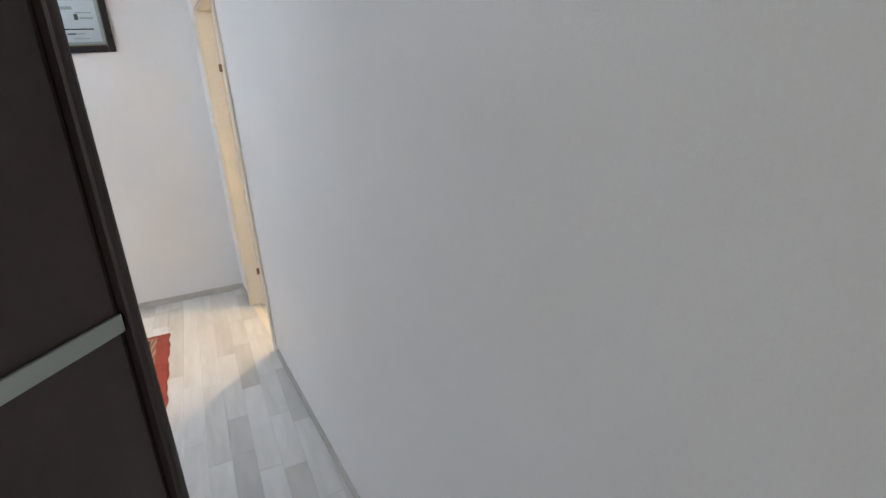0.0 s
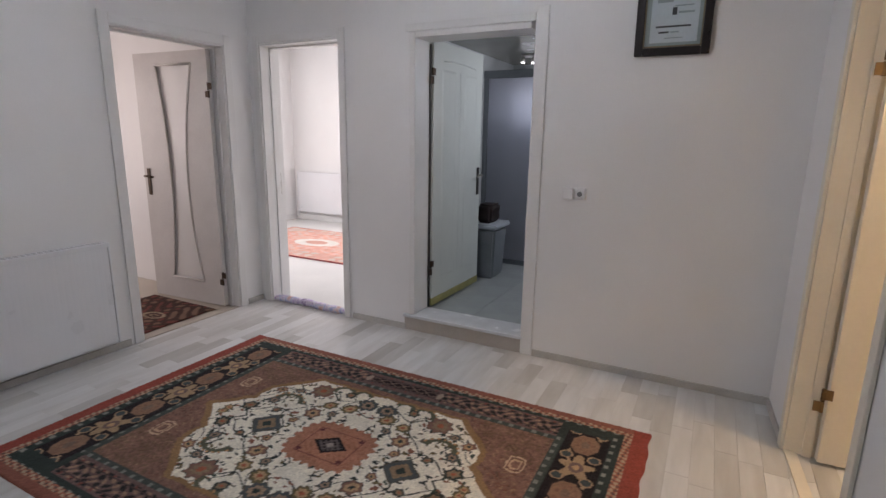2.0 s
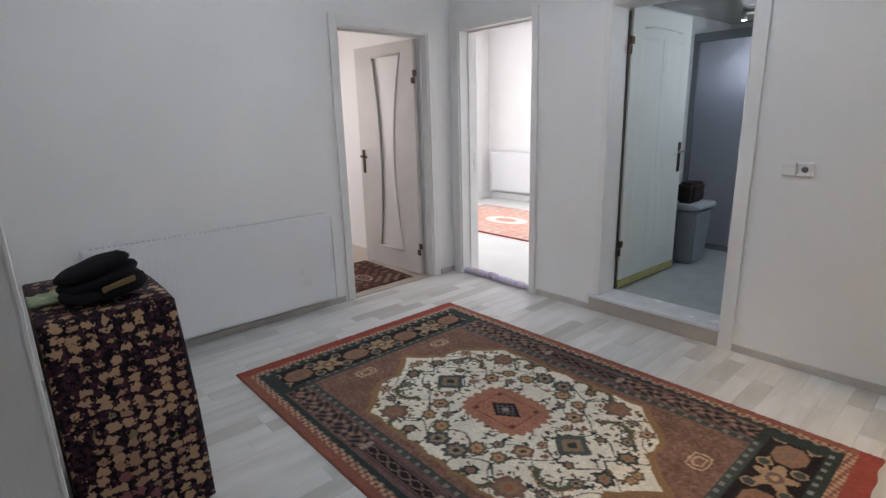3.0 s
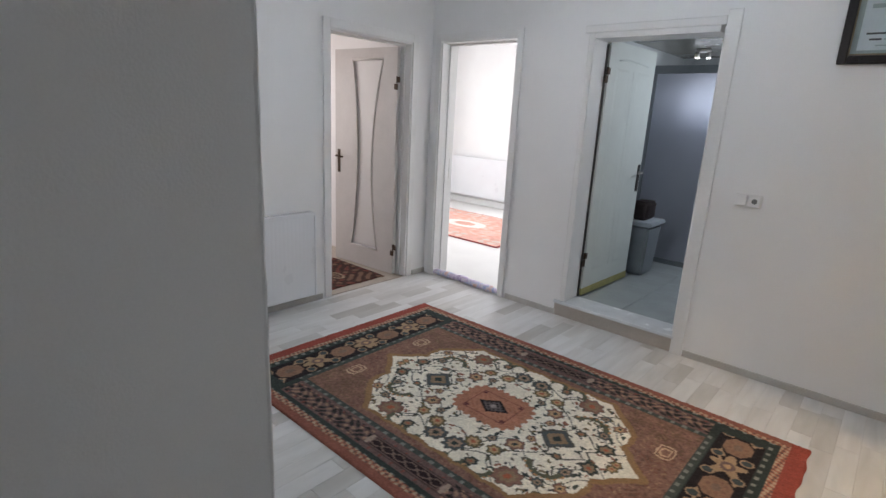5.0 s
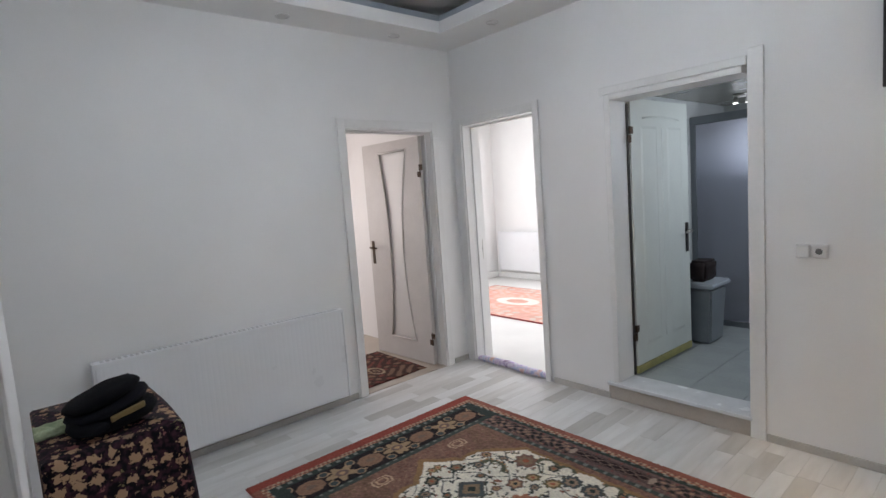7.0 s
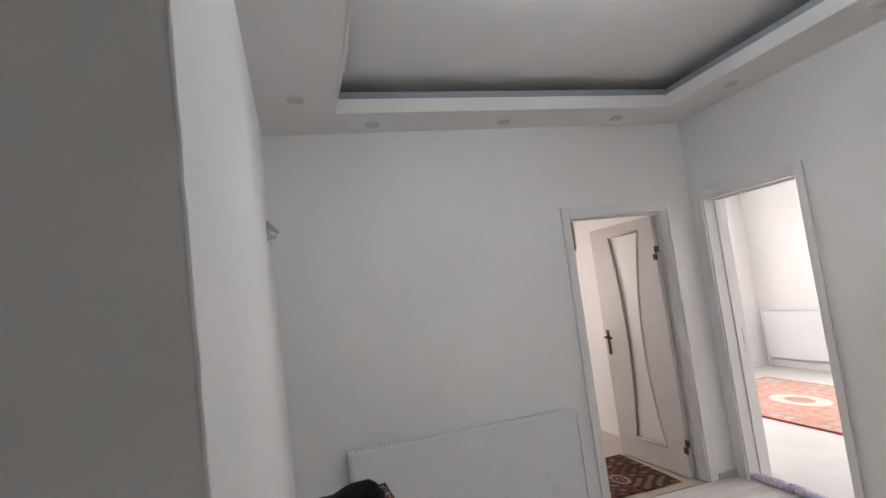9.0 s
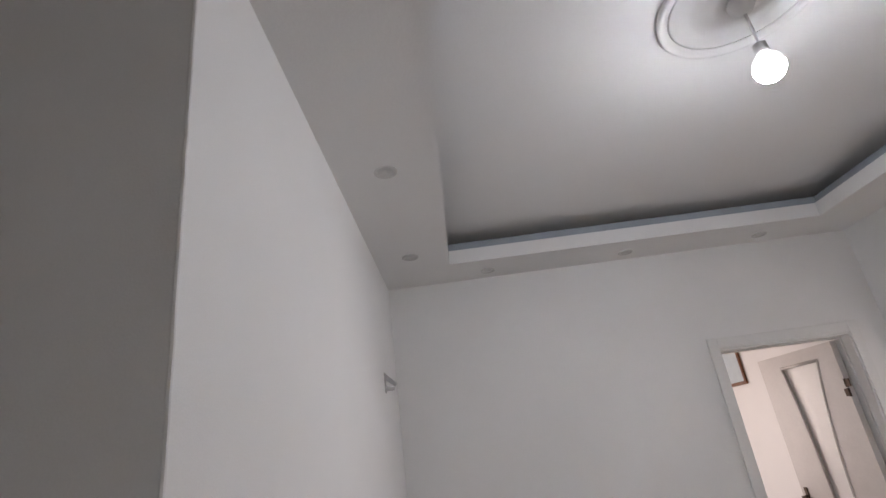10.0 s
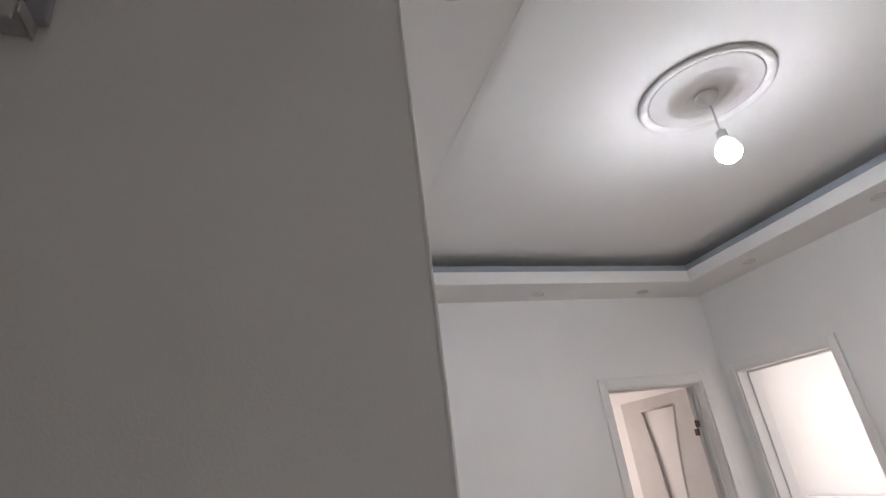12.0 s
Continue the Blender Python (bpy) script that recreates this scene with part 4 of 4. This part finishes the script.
pic = framed("framed_picture", (-4.725, 3.979, 1.905), 0.34, 0.375, 0.030, 0.024, PICWOOD, "small brown wooden picture frame with white sheet")
part("sheet", boxed(-0.141, 0.141, -0.010, -0.004, 0.029, 0.346), PAPER, pic)


# rolled draught stopper in the bedroom doorway
roll = thing("draught_stopper", (-2.42, 4.125, 0.0), "rolled white, lilac and blue patchwork draught stopper on the floor", "draught stopper")
bm = bmesh.new()
pts, rad = [], []
for i in range(40):
    f = i / 39
    pts.append((-0.40 + 0.775 * f, 0.018 * math.sin(f * 5.2) - 0.01 + 0.02 * f, 0.030 + 0.003 * math.sin(f * 17)))
    rad.append(0.036 * (0.55 + 0.45 * min(1, 9 * f, 9 * (1 - f))) * (1 + 0.08 * math.sin(f * 31)))
tube(bm, pts, rad, 14)
for v in bm.verts:
    v.co.z = max(0.001, 0.80 * v.co.z + 0.003 * noise.noise(v.co * 30))
part("roll", bm, PATCH, roll, smooth=True)

# blue slipper beside the rug
slip = thing("blue_slipper", (-0.985, 1.368, 0.0), "blue rubber slipper lying on the laminate floor", "slipper", turn=-8)


def sole_outline(n=28, grow=0.0):
    out = []
    for i in range(n):
        a = 2 * math.pi * i / n
        y = 0.125 * math.sin(a)
        w = 0.042 + 0.008 * math.sin(a) - 0.004 * math.cos(2 * a)
        out.append((w * math.cos(a) * (1 + grow), y * (1 + grow)))
    return out


bm = bmesh.new()
lo = [bm.verts.new((x, y, 0.001)) for x, y in sole_outline()]
hi = [bm.verts.new((x * 1.03, y * 1.02, 0.022)) for x, y in sole_outline()]
bm.faces.new(lo), bm.faces.new(hi)
for i in range(len(lo)):
    bm.faces.new((lo[i], lo[(i + 1) % len(lo)], hi[(i + 1) % len(lo)], hi[i]))
part("sole", bm, BLUERUB, slip)
bm = bmesh.new()
rows = []
for j in range(9):
    y = 0.02 + 0.098 * j / 8
    h = 0.062 * math.sqrt(max(0.03, 1 - ((y - 0.02) / 0.105) ** 2))
    rows.append([bm.verts.new((0.047 * math.cos(math.pi * i / 12) * math.sqrt(max(0.12, 1 - ((y - 0.02) / 0.112) ** 2)), y, 0.0225 + h * math.sin(math.pi * i / 12))) for i in range(13)])
for a, b in zip(rows, rows[1:]):
    for i in range(12):
        bm.faces.new((a[i], a[i + 1], b[i + 1], b[i]))
bmesh.ops.solidify(bm, geom=bm.faces[:], thickness=0.004)
part("upper", bm, BLUERUB, slip, smooth=True)


# ---- rugs ----
def woven(name, base, length, width, cell, paint, label, thick=0.009, turn=0.0):
    """A rug of knots on a grid; paint(u, v) gives linear colours for arrays of metres from its corner."""
    nx, ny = int(length / cell), int(width / cell)
    u, v = np.meshgrid(np.linspace(0, length, nx), np.linspace(0, width, ny))
    col = paint(u, v)
    rng = np.random.default_rng(4)
    z = thick + 0.0012 * rng.standard_normal(u.shape)
    z[0, :] = z[-1, :] = 0.0005
    z[:, 0] = z[:, -1] = 0.0005
    wave = 0.004 * np.sin(v * 19) + 0.003 * np.sin(v * 43 + 1)
    x = u + wave * ((u < 0.004) * -1.0 + (u > length - 0.004) * 1.0)
    co = np.stack([x - length / 2, v - width / 2, z], -1).reshape(-1, 3)
    idx = np.arange(nx * ny).reshape(ny, nx)
    quads = np.stack([idx[:-1, :-1], idx[:-1, 1:], idx[1:, 1:], idx[1:, :-1]], -1).reshape(-1, 4)
    me = bpy.data.meshes.new(name)
    me.from_pydata(co.tolist(), [], quads.tolist())
    layer = me.color_attributes.new("wool", "FLOAT_COLOR", "POINT")
    rgba = np.ones((nx * ny, 4), np.float32)
    rgba[:, :3] = col.reshape(-1, 3)
    layer.data.foreach_set("color", rgba.ravel())
    me.polygons.foreach_set("use_smooth", [True] * len(me.polygons))
    me.materials.append(WOOL)
    ob = new(name, me)
    ob.matrix_world = pose(*base, 0, 0, turn)
    return tagged(ob, label, "rug")


CREAMW, RUST, SALMON = (0.60, 0.56, 0.48), (0.172, 0.092, 0.069), (0.32, 0.145, 0.092)
REDB, MAUVE, GREEND = (0.225, 0.050, 0.036), (0.120, 0.078, 0.070), (0.026, 0.034, 0.031)
BLACKW, TAN, OLIVE = (0.014, 0.010, 0.011), (0.36, 0.225, 0.125), (0.115, 0.090, 0.045)
SLATE = (0.060, 0.070, 0.070)


def persian(L, W):
    """The hall rug: red ends, black rosette borders on the short sides, bar borders on the long ones,
    a rust field and a cream cartouche of flowers round a salmon medallion."""
    rng = random.Random(11)
    rosettes = [(0.39, 0.0, 0.072, 4), (0.37, 0.395, 0.052, 8), (0.06, 0.385, 0.044, 8), (0.115, 0.31, 0.036, 8), (0.265, 0.185, 0.036, 6), (0.60, 0.09, 0.034, 6), (0.535, 0.19, 0.026, 6),
                (0.225, 0.29, 0.030, 6), (0.575, 0.30, 0.026, 6), (0.20, 0.43, 0.026, 6), (0.48, 0.335, 0.022, 6), (0.68, 0.02, 0.022, 6), (0.30, 0.09, 0.020, 5), (0.45, 0.12, 0.020, 5), (0.165, 0.225, 0.022, 5)]
    leaves = [(rng.uniform(0.02, 0.68), rng.uniform(0.0, 0.44), rng.uniform(0, 3.14), rng.uniform(0.009, 0.019), rng.choice((GREEND, GREEND, OLIVE, (0.20, 0.085, 0.055), (0.045, 0.058, 0.045), (0.10, 0.085, 0.06)))) for _ in range(185)]

    def paint(u, v):
        c = np.empty(u.shape + (3,))

        def put(mask, colour):
            c[mask] = colour

        dx, dy = u - L / 2, v - W / 2
        ax, ay = np.abs(dx), np.abs(dy)
        ex, ey = np.minimum(u, L - u), np.minimum(v, W - v)
        put(np.ones(u.shape, bool), RUST)
        mott = np.sin(u * 97 + 2 * np.sin(v * 57)) * np.sin(v * 113 + 2 * np.sin(u * 67))
        put(mott > 0.55, (0.150, 0.072, 0.050))
        fig = np.sin(u * 61 + 1.7 * np.sin(v * 83)) * np.sin(v * 71 + 1.7 * np.sin(u * 91))
        put(fig > 0.62, (0.120, 0.068, 0.050))
        put(fig < -0.82, (0.235, 0.145, 0.095))
        put(mott < -0.80, (0.205, 0.112, 0.085))
        # cartouche
        scal = 0.012 * np.abs(np.sin(ax * 21))

        def cartouche(px, py):
            reach = np.where(px < 0.44, 0.492, 0.492 - (px - 0.44) * 1.05)
            point = 0.790 - 0.95 * py - 0.014 * np.abs(np.sin(py * 26))
            shoulder = np.where(py > 0.165, 0.645, 0.60)
            return (py < reach - scal) & (px < np.maximum(point, shoulder - 0.010 * np.abs(np.sin(py * 30))))

        cream = cartouche(ax, ay)
        edge = cartouche(ax - 0.028, ay - 0.022) & ~cream
        put(edge, (0.215, 0.125, 0.060))
        spand = (ax > 0.55) & (ay > 0.30) & ~cream & ~edge
        put(spand & (mott > 0.15), (0.135, 0.080, 0.052))
        put(cream, CREAMW)
        # vines
        warp_x, warp_y = ax + 0.012 * np.sin(ay * 37), ay + 0.012 * np.sin(ax * 33)
        vine = (np.abs(warp_y - 0.24 - 0.075 * np.sin(warp_x * 15 + 0.6)) < 0.0042) | (np.abs(warp_x - 0.31 - 0.08 * np.sin(warp_y * 14)) < 0.0042)
        vine |= (np.abs(warp_y - 0.10 - 0.05 * np.sin(warp_x * 19)) < 0.0038) & (ax > 0.24)
        vine |= (np.abs(warp_x - 0.55 - 0.05 * np.sin(warp_y * 21)) < 0.0038) | (np.abs(warp_y - 0.385 - 0.03 * np.sin(warp_x * 23)) < 0.0036)
        vine |= (np.abs(warp_x - 0.12 - 0.04 * np.sin(warp_y * 24)) < 0.0036)
        put(cream & vine, (0.035, 0.040, 0.032))
        # the flowers are the same in the four quarters, save for a slight shift
        qx, qy = ax + 0.006 * np.sign(dx) * np.sin(ay * 30), ay + 0.006 * np.sign(dy)
        for lx, ly, a, r, colour in leaves:
            rx, ry = (qx - lx) * math.cos(a) + (qy - ly) * math.sin(a), -(qx - lx) * math.sin(a) + (qy - ly) * math.cos(a)
            put(cream & ((rx / r) ** 2 + ((ry + 18 * rx * rx) / (r * 0.45)) ** 2 < 1), colour)
        # curling palmette sprays
        for sx, sy, r in ((0.46, 0.225, 0.075), (0.25, 0.44, 0.060), (0.135, 0.46, 0.045)):
            d = np.hypot(qx - sx, (qy - sy) * 1.25)
            ang = np.arctan2(qy - sy, qx - sx)
            put(cream & (np.abs(d - r) < 0.014) & (ang > -0.4), (0.085, 0.085, 0.055))
            put(cream & (np.abs(d - r - 0.017) < 0.006) & (np.sin(ang * 16) > 0) & (ang > -0.6), (0.36, 0.20, 0.10))
        for i, (fx, fy, r, petals) in enumerate(rosettes):
            r *= 1.16
            d, ang = np.hypot(qx - fx, qy - fy), np.arctan2(qy - fy, qx - fx)
            if petals == 4:
                d = (np.abs(qx - fx) * 0.92 + np.abs(qy - fy) * 0.92 + np.maximum(np.abs(qx - fx), np.abs(qy - fy))) / 1.75
            lobe = r * (1 + 0.13 * np.cos(ang * petals))
            outer, mid = ((SLATE, (0.20, 0.135, 0.085)) if petals == 4 else (RUST, TAN), (RUST if r > 0.05 else GREEND, (0.20, 0.135, 0.085)), (SLATE, (0.25, 0.17, 0.12)), (OLIVE, TAN))[i % 4]
            put(cream & (d < lobe * 1.08), (0.085, 0.070, 0.050))
            put(cream & (d < lobe), outer)
            put(cream & (d < lobe * 0.66), mid)
            put(cream & (d < lobe * 0.30), (0.28, 0.085, 0.045) if i % 2 else GREEND)
        # medallion
        sq = (ax / 0.205) ** 3.2 + (ay / 0.165) ** 3.2
        ang = np.arctan2(ay, ax)
        med = sq < 1 + 0.16 * np.cos(ang * 26)
        put(med, SALMON)
        put(med & (mott > 0.5), (0.27, 0.115, 0.070))
        inner = np.maximum(np.abs(ax - 0) / 0.125, ay / 0.100)
        put(med & (np.abs(inner - 1) < 0.028) & (np.sin(u * 150) + np.sin(v * 150) > -0.6), (0.17, 0.060, 0.045))
        dia = ax / 0.085 + ay / 0.062
        put(dia < 1.12, BLACKW)
        put(dia < 0.86, (0.10, 0.085, 0.085))
        put((dia < 0.86) & (np.sin(u * 190) * np.sin(v * 190) > 0.25), BLACKW)
        put(dia < 0.30, (0.24, 0.21, 0.20))
        for mx, my in ((0.115, 0.085),):
            put(np.hypot(ax - mx, ay - my) < 0.013, (0.10, 0.030, 0.030))
        # small cartouches on the field ends
        for sx, sy in ((0.805, 0.275),):
            d = np.maximum(np.abs(ax - sx) / 0.040, np.abs(ay - sy) / 0.058) + 0.25 * (np.abs(ax - sx) / 0.040 * np.abs(ay - sy) / 0.058)
            put(np.abs(d - 1) < 0.10, (0.42, 0.29, 0.20))
            put(np.abs(d - 0.55) < 0.10, (0.40, 0.27, 0.18))
        # inner guard stripe
        bx, by = 0.405, 0.275
        ix, iy = ex - bx, ey - by
        guard = ((ix < 0) & (ix > -0.032)) & (ey > by - 0.032) | ((iy < 0) & (iy > -0.032)) & (ex > bx - 0.032)
        outside = (ex < bx) | (ey < by)
        # long borders
        long_b = outside & (ey < by) & (ex > 0.10)
        put(long_b, MAUVE)
        put(long_b & (mott > 0.35), (0.105, 0.062, 0.056))
        put(long_b & (np.abs(np.sin(dx * 42)) > 0.93) & (np.abs(np.abs(ey - 0.174) - 0.047) < 0.009), (0.15, 0.055, 0.045))
        m = ey - 0.174
        period = 3.2
        s = (np.abs(dx) + period * 0.5) % period - period * 0.5
        bar = long_b & (np.abs(m) < 0.045) & (np.abs(s) < 0.21)
        put(bar & (np.abs(m) < 0.026), (0.020, 0.012, 0.013))
        put(bar & (np.abs(m) < 0.026) & (np.abs(np.abs(m) - 0.020 * np.abs(np.sin(s * 42))) < 0.0045), (0.145, 0.100, 0.082))
        put(long_b & (np.abs(np.abs(s) - 0.235) < 0.014 + 0.006 * np.cos(m * 90)) & (np.abs(m) < 0.034), (0.27, 0.205, 0.165))
        flow = long_b & (np.abs(s) > 0.25) & (np.abs(m) < 0.055)
        curl = np.sin(u * 88 + 1.1 * np.sin(v * 61)) * np.sin(v * 96 + 1.3 * np.sin(u * 47))
        put(flow & (curl > 0.25), (0.018, 0.018, 0.017))
        put(flow & (curl < -0.45), (0.24, 0.15, 0.105))
        put(long_b & (np.abs(np.abs(m) - 0.036) < 0.003), (0.055, 0.036, 0.034))
        # short borders
        short_b = outside & (ex < bx) & (ex > 0.115) & (ey > 0.095)
        put(short_b, GREEND)
        main = short_b & (ex > 0.168) & (ex < bx - 0.040) & (ey > 0.16)
        put(main, BLACKW)
        mm = ex - 0.266
        twig = np.abs(mm - 0.062 * np.sin(dy * 16.5)) < 0.009
        put(main & twig, (0.30, 0.20, 0.125))
        per2 = 0.38
        s2 = (np.abs(dy)) % per2 - per2 * 0.5
        s3 = (np.abs(dy) + per2 * 0.5) % per2 - per2 * 0.5
        d3, a3 = np.hypot(mm * 1.2, s3), np.arctan2(mm, s3)
        put(main & (d3 < 0.074 * (1 + 0.34 * np.cos(a3 * 5))), (0.28, 0.19, 0.115))
        put(main & (d3 < 0.038), (0.13, 0.085, 0.075))
        put(main & (d3 < 0.018), TAN)
        d4 = np.hypot(np.abs(mm) - 0.062, np.abs(s2) - 0.105)
        put(main & (d4 < 0.024), (0.045, 0.055, 0.055))
        put(main & (np.abs(d4 - 0.026) < 0.004), (0.28, 0.19, 0.12))
        octo = np.maximum(np.maximum(np.abs(mm) / 0.062, np.abs(s2) / 0.080), (np.abs(mm) / 0.062 + np.abs(s2) / 0.080) / 1.42)
        put(main & (octo < 1.14), (0.020, 0.014, 0.014))
        put(main & (octo < 1), (0.20, 0.115, 0.075))
        put(main & (octo < 0.80) & (np.sin(u * 140) * np.sin(v * 140) > 0.3), (0.17, 0.090, 0.062))
        put(main & (octo < 0.32), (0.15, 0.10, 0.075))
        put(guard, (0.045, 0.054, 0.048))
        put(guard & (np.sin(u * 105) > 0.45) & (np.sin(v * 105) > 0.3), (0.15, 0.16, 0.145))
        # outer guards round the whole
        og = (((ey < 0.112) & (ey > 0.078)) & (ex > 0.115)) | (((ex < 0.160) & (ex > 0.118)) & (ey > 0.055))
        put(og, GREEND)
        put(og & (np.sin(u * 105) > 0.35) & (np.sin(v * 105) > 0.35), (0.17, 0.175, 0.155))
        fine = ((ey < 0.078) & (ex > 0.075)) | ((ex < 0.118) & (ex > 0.078))
        put(fine, (0.27, 0.105, 0.068))
        put(fine & (np.sin(u * 150 + v * 90) * np.sin(v * 130 - u * 60) > 0.15), (0.34, 0.25, 0.175))
        put(fine & (np.sin(u * 150 + v * 90) * np.sin(v * 130 - u * 60) < -0.45), (0.10, 0.060, 0.050))
        put((ey < 0.046) & (ex > 0.02), (0.205, 0.078, 0.055))
        put(ex < 0.078, REDB)
        grain = 1 + 0.10 * np.random.default_rng(9).standard_normal(u.shape)
        return np.clip(1.42 * c * grain[..., None], 0.002, 1)

    return paint


RL, RW = 2.622, 1.65
woven("persian_rug", (-1.003, 2.632, 0.001), RL, RW, 0.0062, persian(RL, RW), "floral red, green and cream oriental wool rug on the floor")


def red_rug(u, v):
    c = np.empty(u.shape + (3,))
    c[...] = (0.66, 0.36, 0.29)
    e = np.minimum(np.minimum(u, 2.2 - u), np.minimum(v, 1.5 - v))
    n = np.sin(u * 23 + 2 * np.sin(v * 17)) * np.sin(v * 27 + 2 * np.sin(u * 13))
    c[n > 0.35] = (0.62, 0.42, 0.36)
    c[n < -0.5] = (0.60, 0.31, 0.25)
    c[(e < 0.26) & (e > 0.07)] = (0.60, 0.34, 0.28)
    c[(e < 0.26) & (e > 0.07) & (n > 0.2)] = (0.56, 0.48, 0.42)
    c[e < 0.035] = (0.22, 0.03, 0.03)
    d = ((u - 1.1) / 0.34) ** 2 + ((v - 0.75) / 0.20) ** 2
    c[d < 1] = (0.66, 0.62, 0.57)
    c[(d < 0.25)] = (0.55, 0.30, 0.24)
    return c


woven("red_rug", (-4.12, 6.15, 0.001), 2.2, 1.5, 0.012, red_rug, "red rug with a pale medallion, lightened for glare, on the bedroom floor")


def brown_rug(u, v):
    c = np.empty(u.shape + (3,))
    c[...] = (0.060, 0.030, 0.024)
    n = np.sin(u * 31 + 3 * np.sin(v * 11)) * np.sin(v * 29 + 2 * np.sin(u * 19))
    c[n > 0.45] = (0.21, 0.125, 0.085)
    c[n < -0.55] = (0.17, 0.055, 0.045)
    d = np.hypot((u - 0.50) / 0.11, (v - 0.99) / 0.062)
    c[d < 1.0] = (0.36, 0.28, 0.19)
    c[d < 0.72] = (0.075, 0.035, 0.028)
    c[d < 0.40] = (0.30, 0.22, 0.15)
    c[d < 0.22] = (0.05, 0.025, 0.020)
    return c


woven("brown_rug", (-3.44, 3.02, 0.001), 0.78, 1.34, 0.011, brown_rug, "dark brown patterned rug behind the open door")

# ---- bedroom ----
radiator("bedroom_radiator", (-4.35, 7.598, 0.14), 1.32, 0.66, 0.10, "white panel radiator on the bedroom wall", 180)
ledge = bmesh.new()
box(ledge, -5.8, -1.85, 7.575, 7.6, 0.0, 0.10, bevel=0.004)
box(ledge, -5.8, -5.775, 6.5, 7.575, 0.0, 0.10, bevel=0.004)
structure("baseboard_bedroom", ledge, TRIM, "white bedroom skirting board", "baseboard")
# ---- bathroom ----
bin_ = thing("waste_bin", (-1.385, 5.42, 0.118), "grey plastic waste bin with a pale rim and dark brown bag", "bin")


def tapered(w0, d0, w1, d1, z0, z1, bevel):
    bm = boxed(-0.5, 0.5, -0.5, 0.5, z0, z1)
    for v in bm.verts:
        w, d = (w0, d0) if v.co.z < (z0 + z1) / 2 else (w1, d1)
        v.co.x *= w
        v.co.y *= d
    bmesh.ops.bevel(bm, geom=bm.edges[:], offset=bevel, segments=2, affect="EDGES")
    return bm


part("body", tapered(0.20, 0.26, 0.25, 0.32, 0.0, 0.47, 0.02), BINP, bin_)
part("rim", tapered(0.29, 0.36, 0.30, 0.37, 0.472, 0.515, 0.012), BINLID, bin_, "pale plastic rim")
bag = tapered(0.13, 0.24, 0.15, 0.22, 0.516, 0.690, 0.02)
bmesh.ops.subdivide_edges(bag, edges=bag.edges[:], cuts=3, use_grid_fill=True)
for v in bag.verts:
    v.co += 0.008 * noise.noise_vector(v.co * 14) * (1 if v.co.z > 0.53 else 0.2)
    v.co.x -= 0.005
part("bag", bag, BAG, bin_, "crumpled dark brown bag", smooth=True)

shower = thing("shower_screen", (-1.15, 5.96, 0.116), "frosted shower screen in a dark grey aluminium frame", "shower screen")
part("pane", boxed(-0.50, 0.92, -0.006, 0.006, 0.05, 1.86), FROST, shower, "frosted blue grey pane")
part("top_rail", boxed(-0.55, 1.28, -0.024, 0.024, 1.861, 1.935, bevel=0.005), ALU, shower)
part("post", boxed(-0.548, -0.501, -0.02, 0.02, 0.0, 1.86, bevel=0.004), ALU, shower)
part("post", boxed(0.921, 0.965, -0.02, 0.02, 0.0, 1.86, bevel=0.004), ALU, shower)
part("bottom_rail", boxed(-0.50, 0.92, -0.02, 0.02, 0.0, 0.049, bevel=0.004), ALU, shower)
part("foot", boxed(0.10, 0.16, -0.06, -0.021, 0.0, 0.07, bevel=0.004), DARKST, shower, "dark sliding foot")
lamp = thing("double_spot", (-1.30, 6.08, 2.198), "small two-spot bathroom ceiling lamp", "ceiling lamp")
part("plate", lathe([(0.07, 0.0), (0.068, -0.012), (0.05, -0.02), (0.001, -0.02)], 24), STEEL, lamp, smooth=True)
for k in range(2):
    a = math.pi * k + 0.5
    px, py = 0.05 * math.cos(a), 0.05 * math.sin(a)
    cup = lathe([(0.012, -0.02), (0.022, -0.04), (0.026, -0.07), (0.022, -0.07)], 16, (px, py, 0))
    head_ = part("spot_head", cup, STEEL, lamp, smooth=True)
    part("spot_bulb", lathe([(0.020, -0.069), (0.018, -0.076), (0.001, -0.078)], 16, (px, py, 0)), BATHLED, head_, smooth=True)

# bathroom tiles
TILE = mesh_of("tile", boxed(-0.1635, 0.1635, -0.1635, 0.1635, 0.0, 0.006, bevel=0.0015), BATHTILE)
for i in range(5):
    for j in range(7):
        tile = new("tile", TILE)
        tile.matrix_world = pose(-1.53 + 0.33 * i, 4.46 + 0.33 * j, 0.111)
        tile.parent = bath_floor

# ---- hall floor of laminate strips ----
base = slab("floor", (XA, XE, YE, YB + 0.001, -0.1, -0.0062), JOINT, "whitewashed laminate floor of grey and white strips", "floor")
SW = 0.0965
rng = random.Random(5)
lengths = (0.30, 0.42, 0.56, 0.72)
STRIPS = {}


def strip_mesh(w, l):
    key = (round(w, 3), round(l, 3))
    if key not in STRIPS:
        STRIPS[key] = mesh_of("plank", boxed(-w / 2 + 0.0004, w / 2 - 0.0004, -l / 2 + 0.0005, l / 2 - 0.0005, -0.006, 0.0, bevel=0.0007), PLANK)
    return STRIPS[key]


x = XE
while x > XA + 0.001:
    w = min(SW, x - XA)
    y_end = YB
    y_start = YE if x > XC + 0.02 else YC
    y = y_start - rng.uniform(0, 0.4)
    while y < y_end - 0.001:
        l = rng.choice(lengths)
        a, b = max(y, y_start), min(y + l, y_end)
        if b - a > 0.02:
            plank = new("plank", strip_mesh(w, b - a))
            plank.matrix_world = pose(x - w / 2, (a + b) / 2, 0.0)
            plank.parent = base
        y += l
    x -= SW
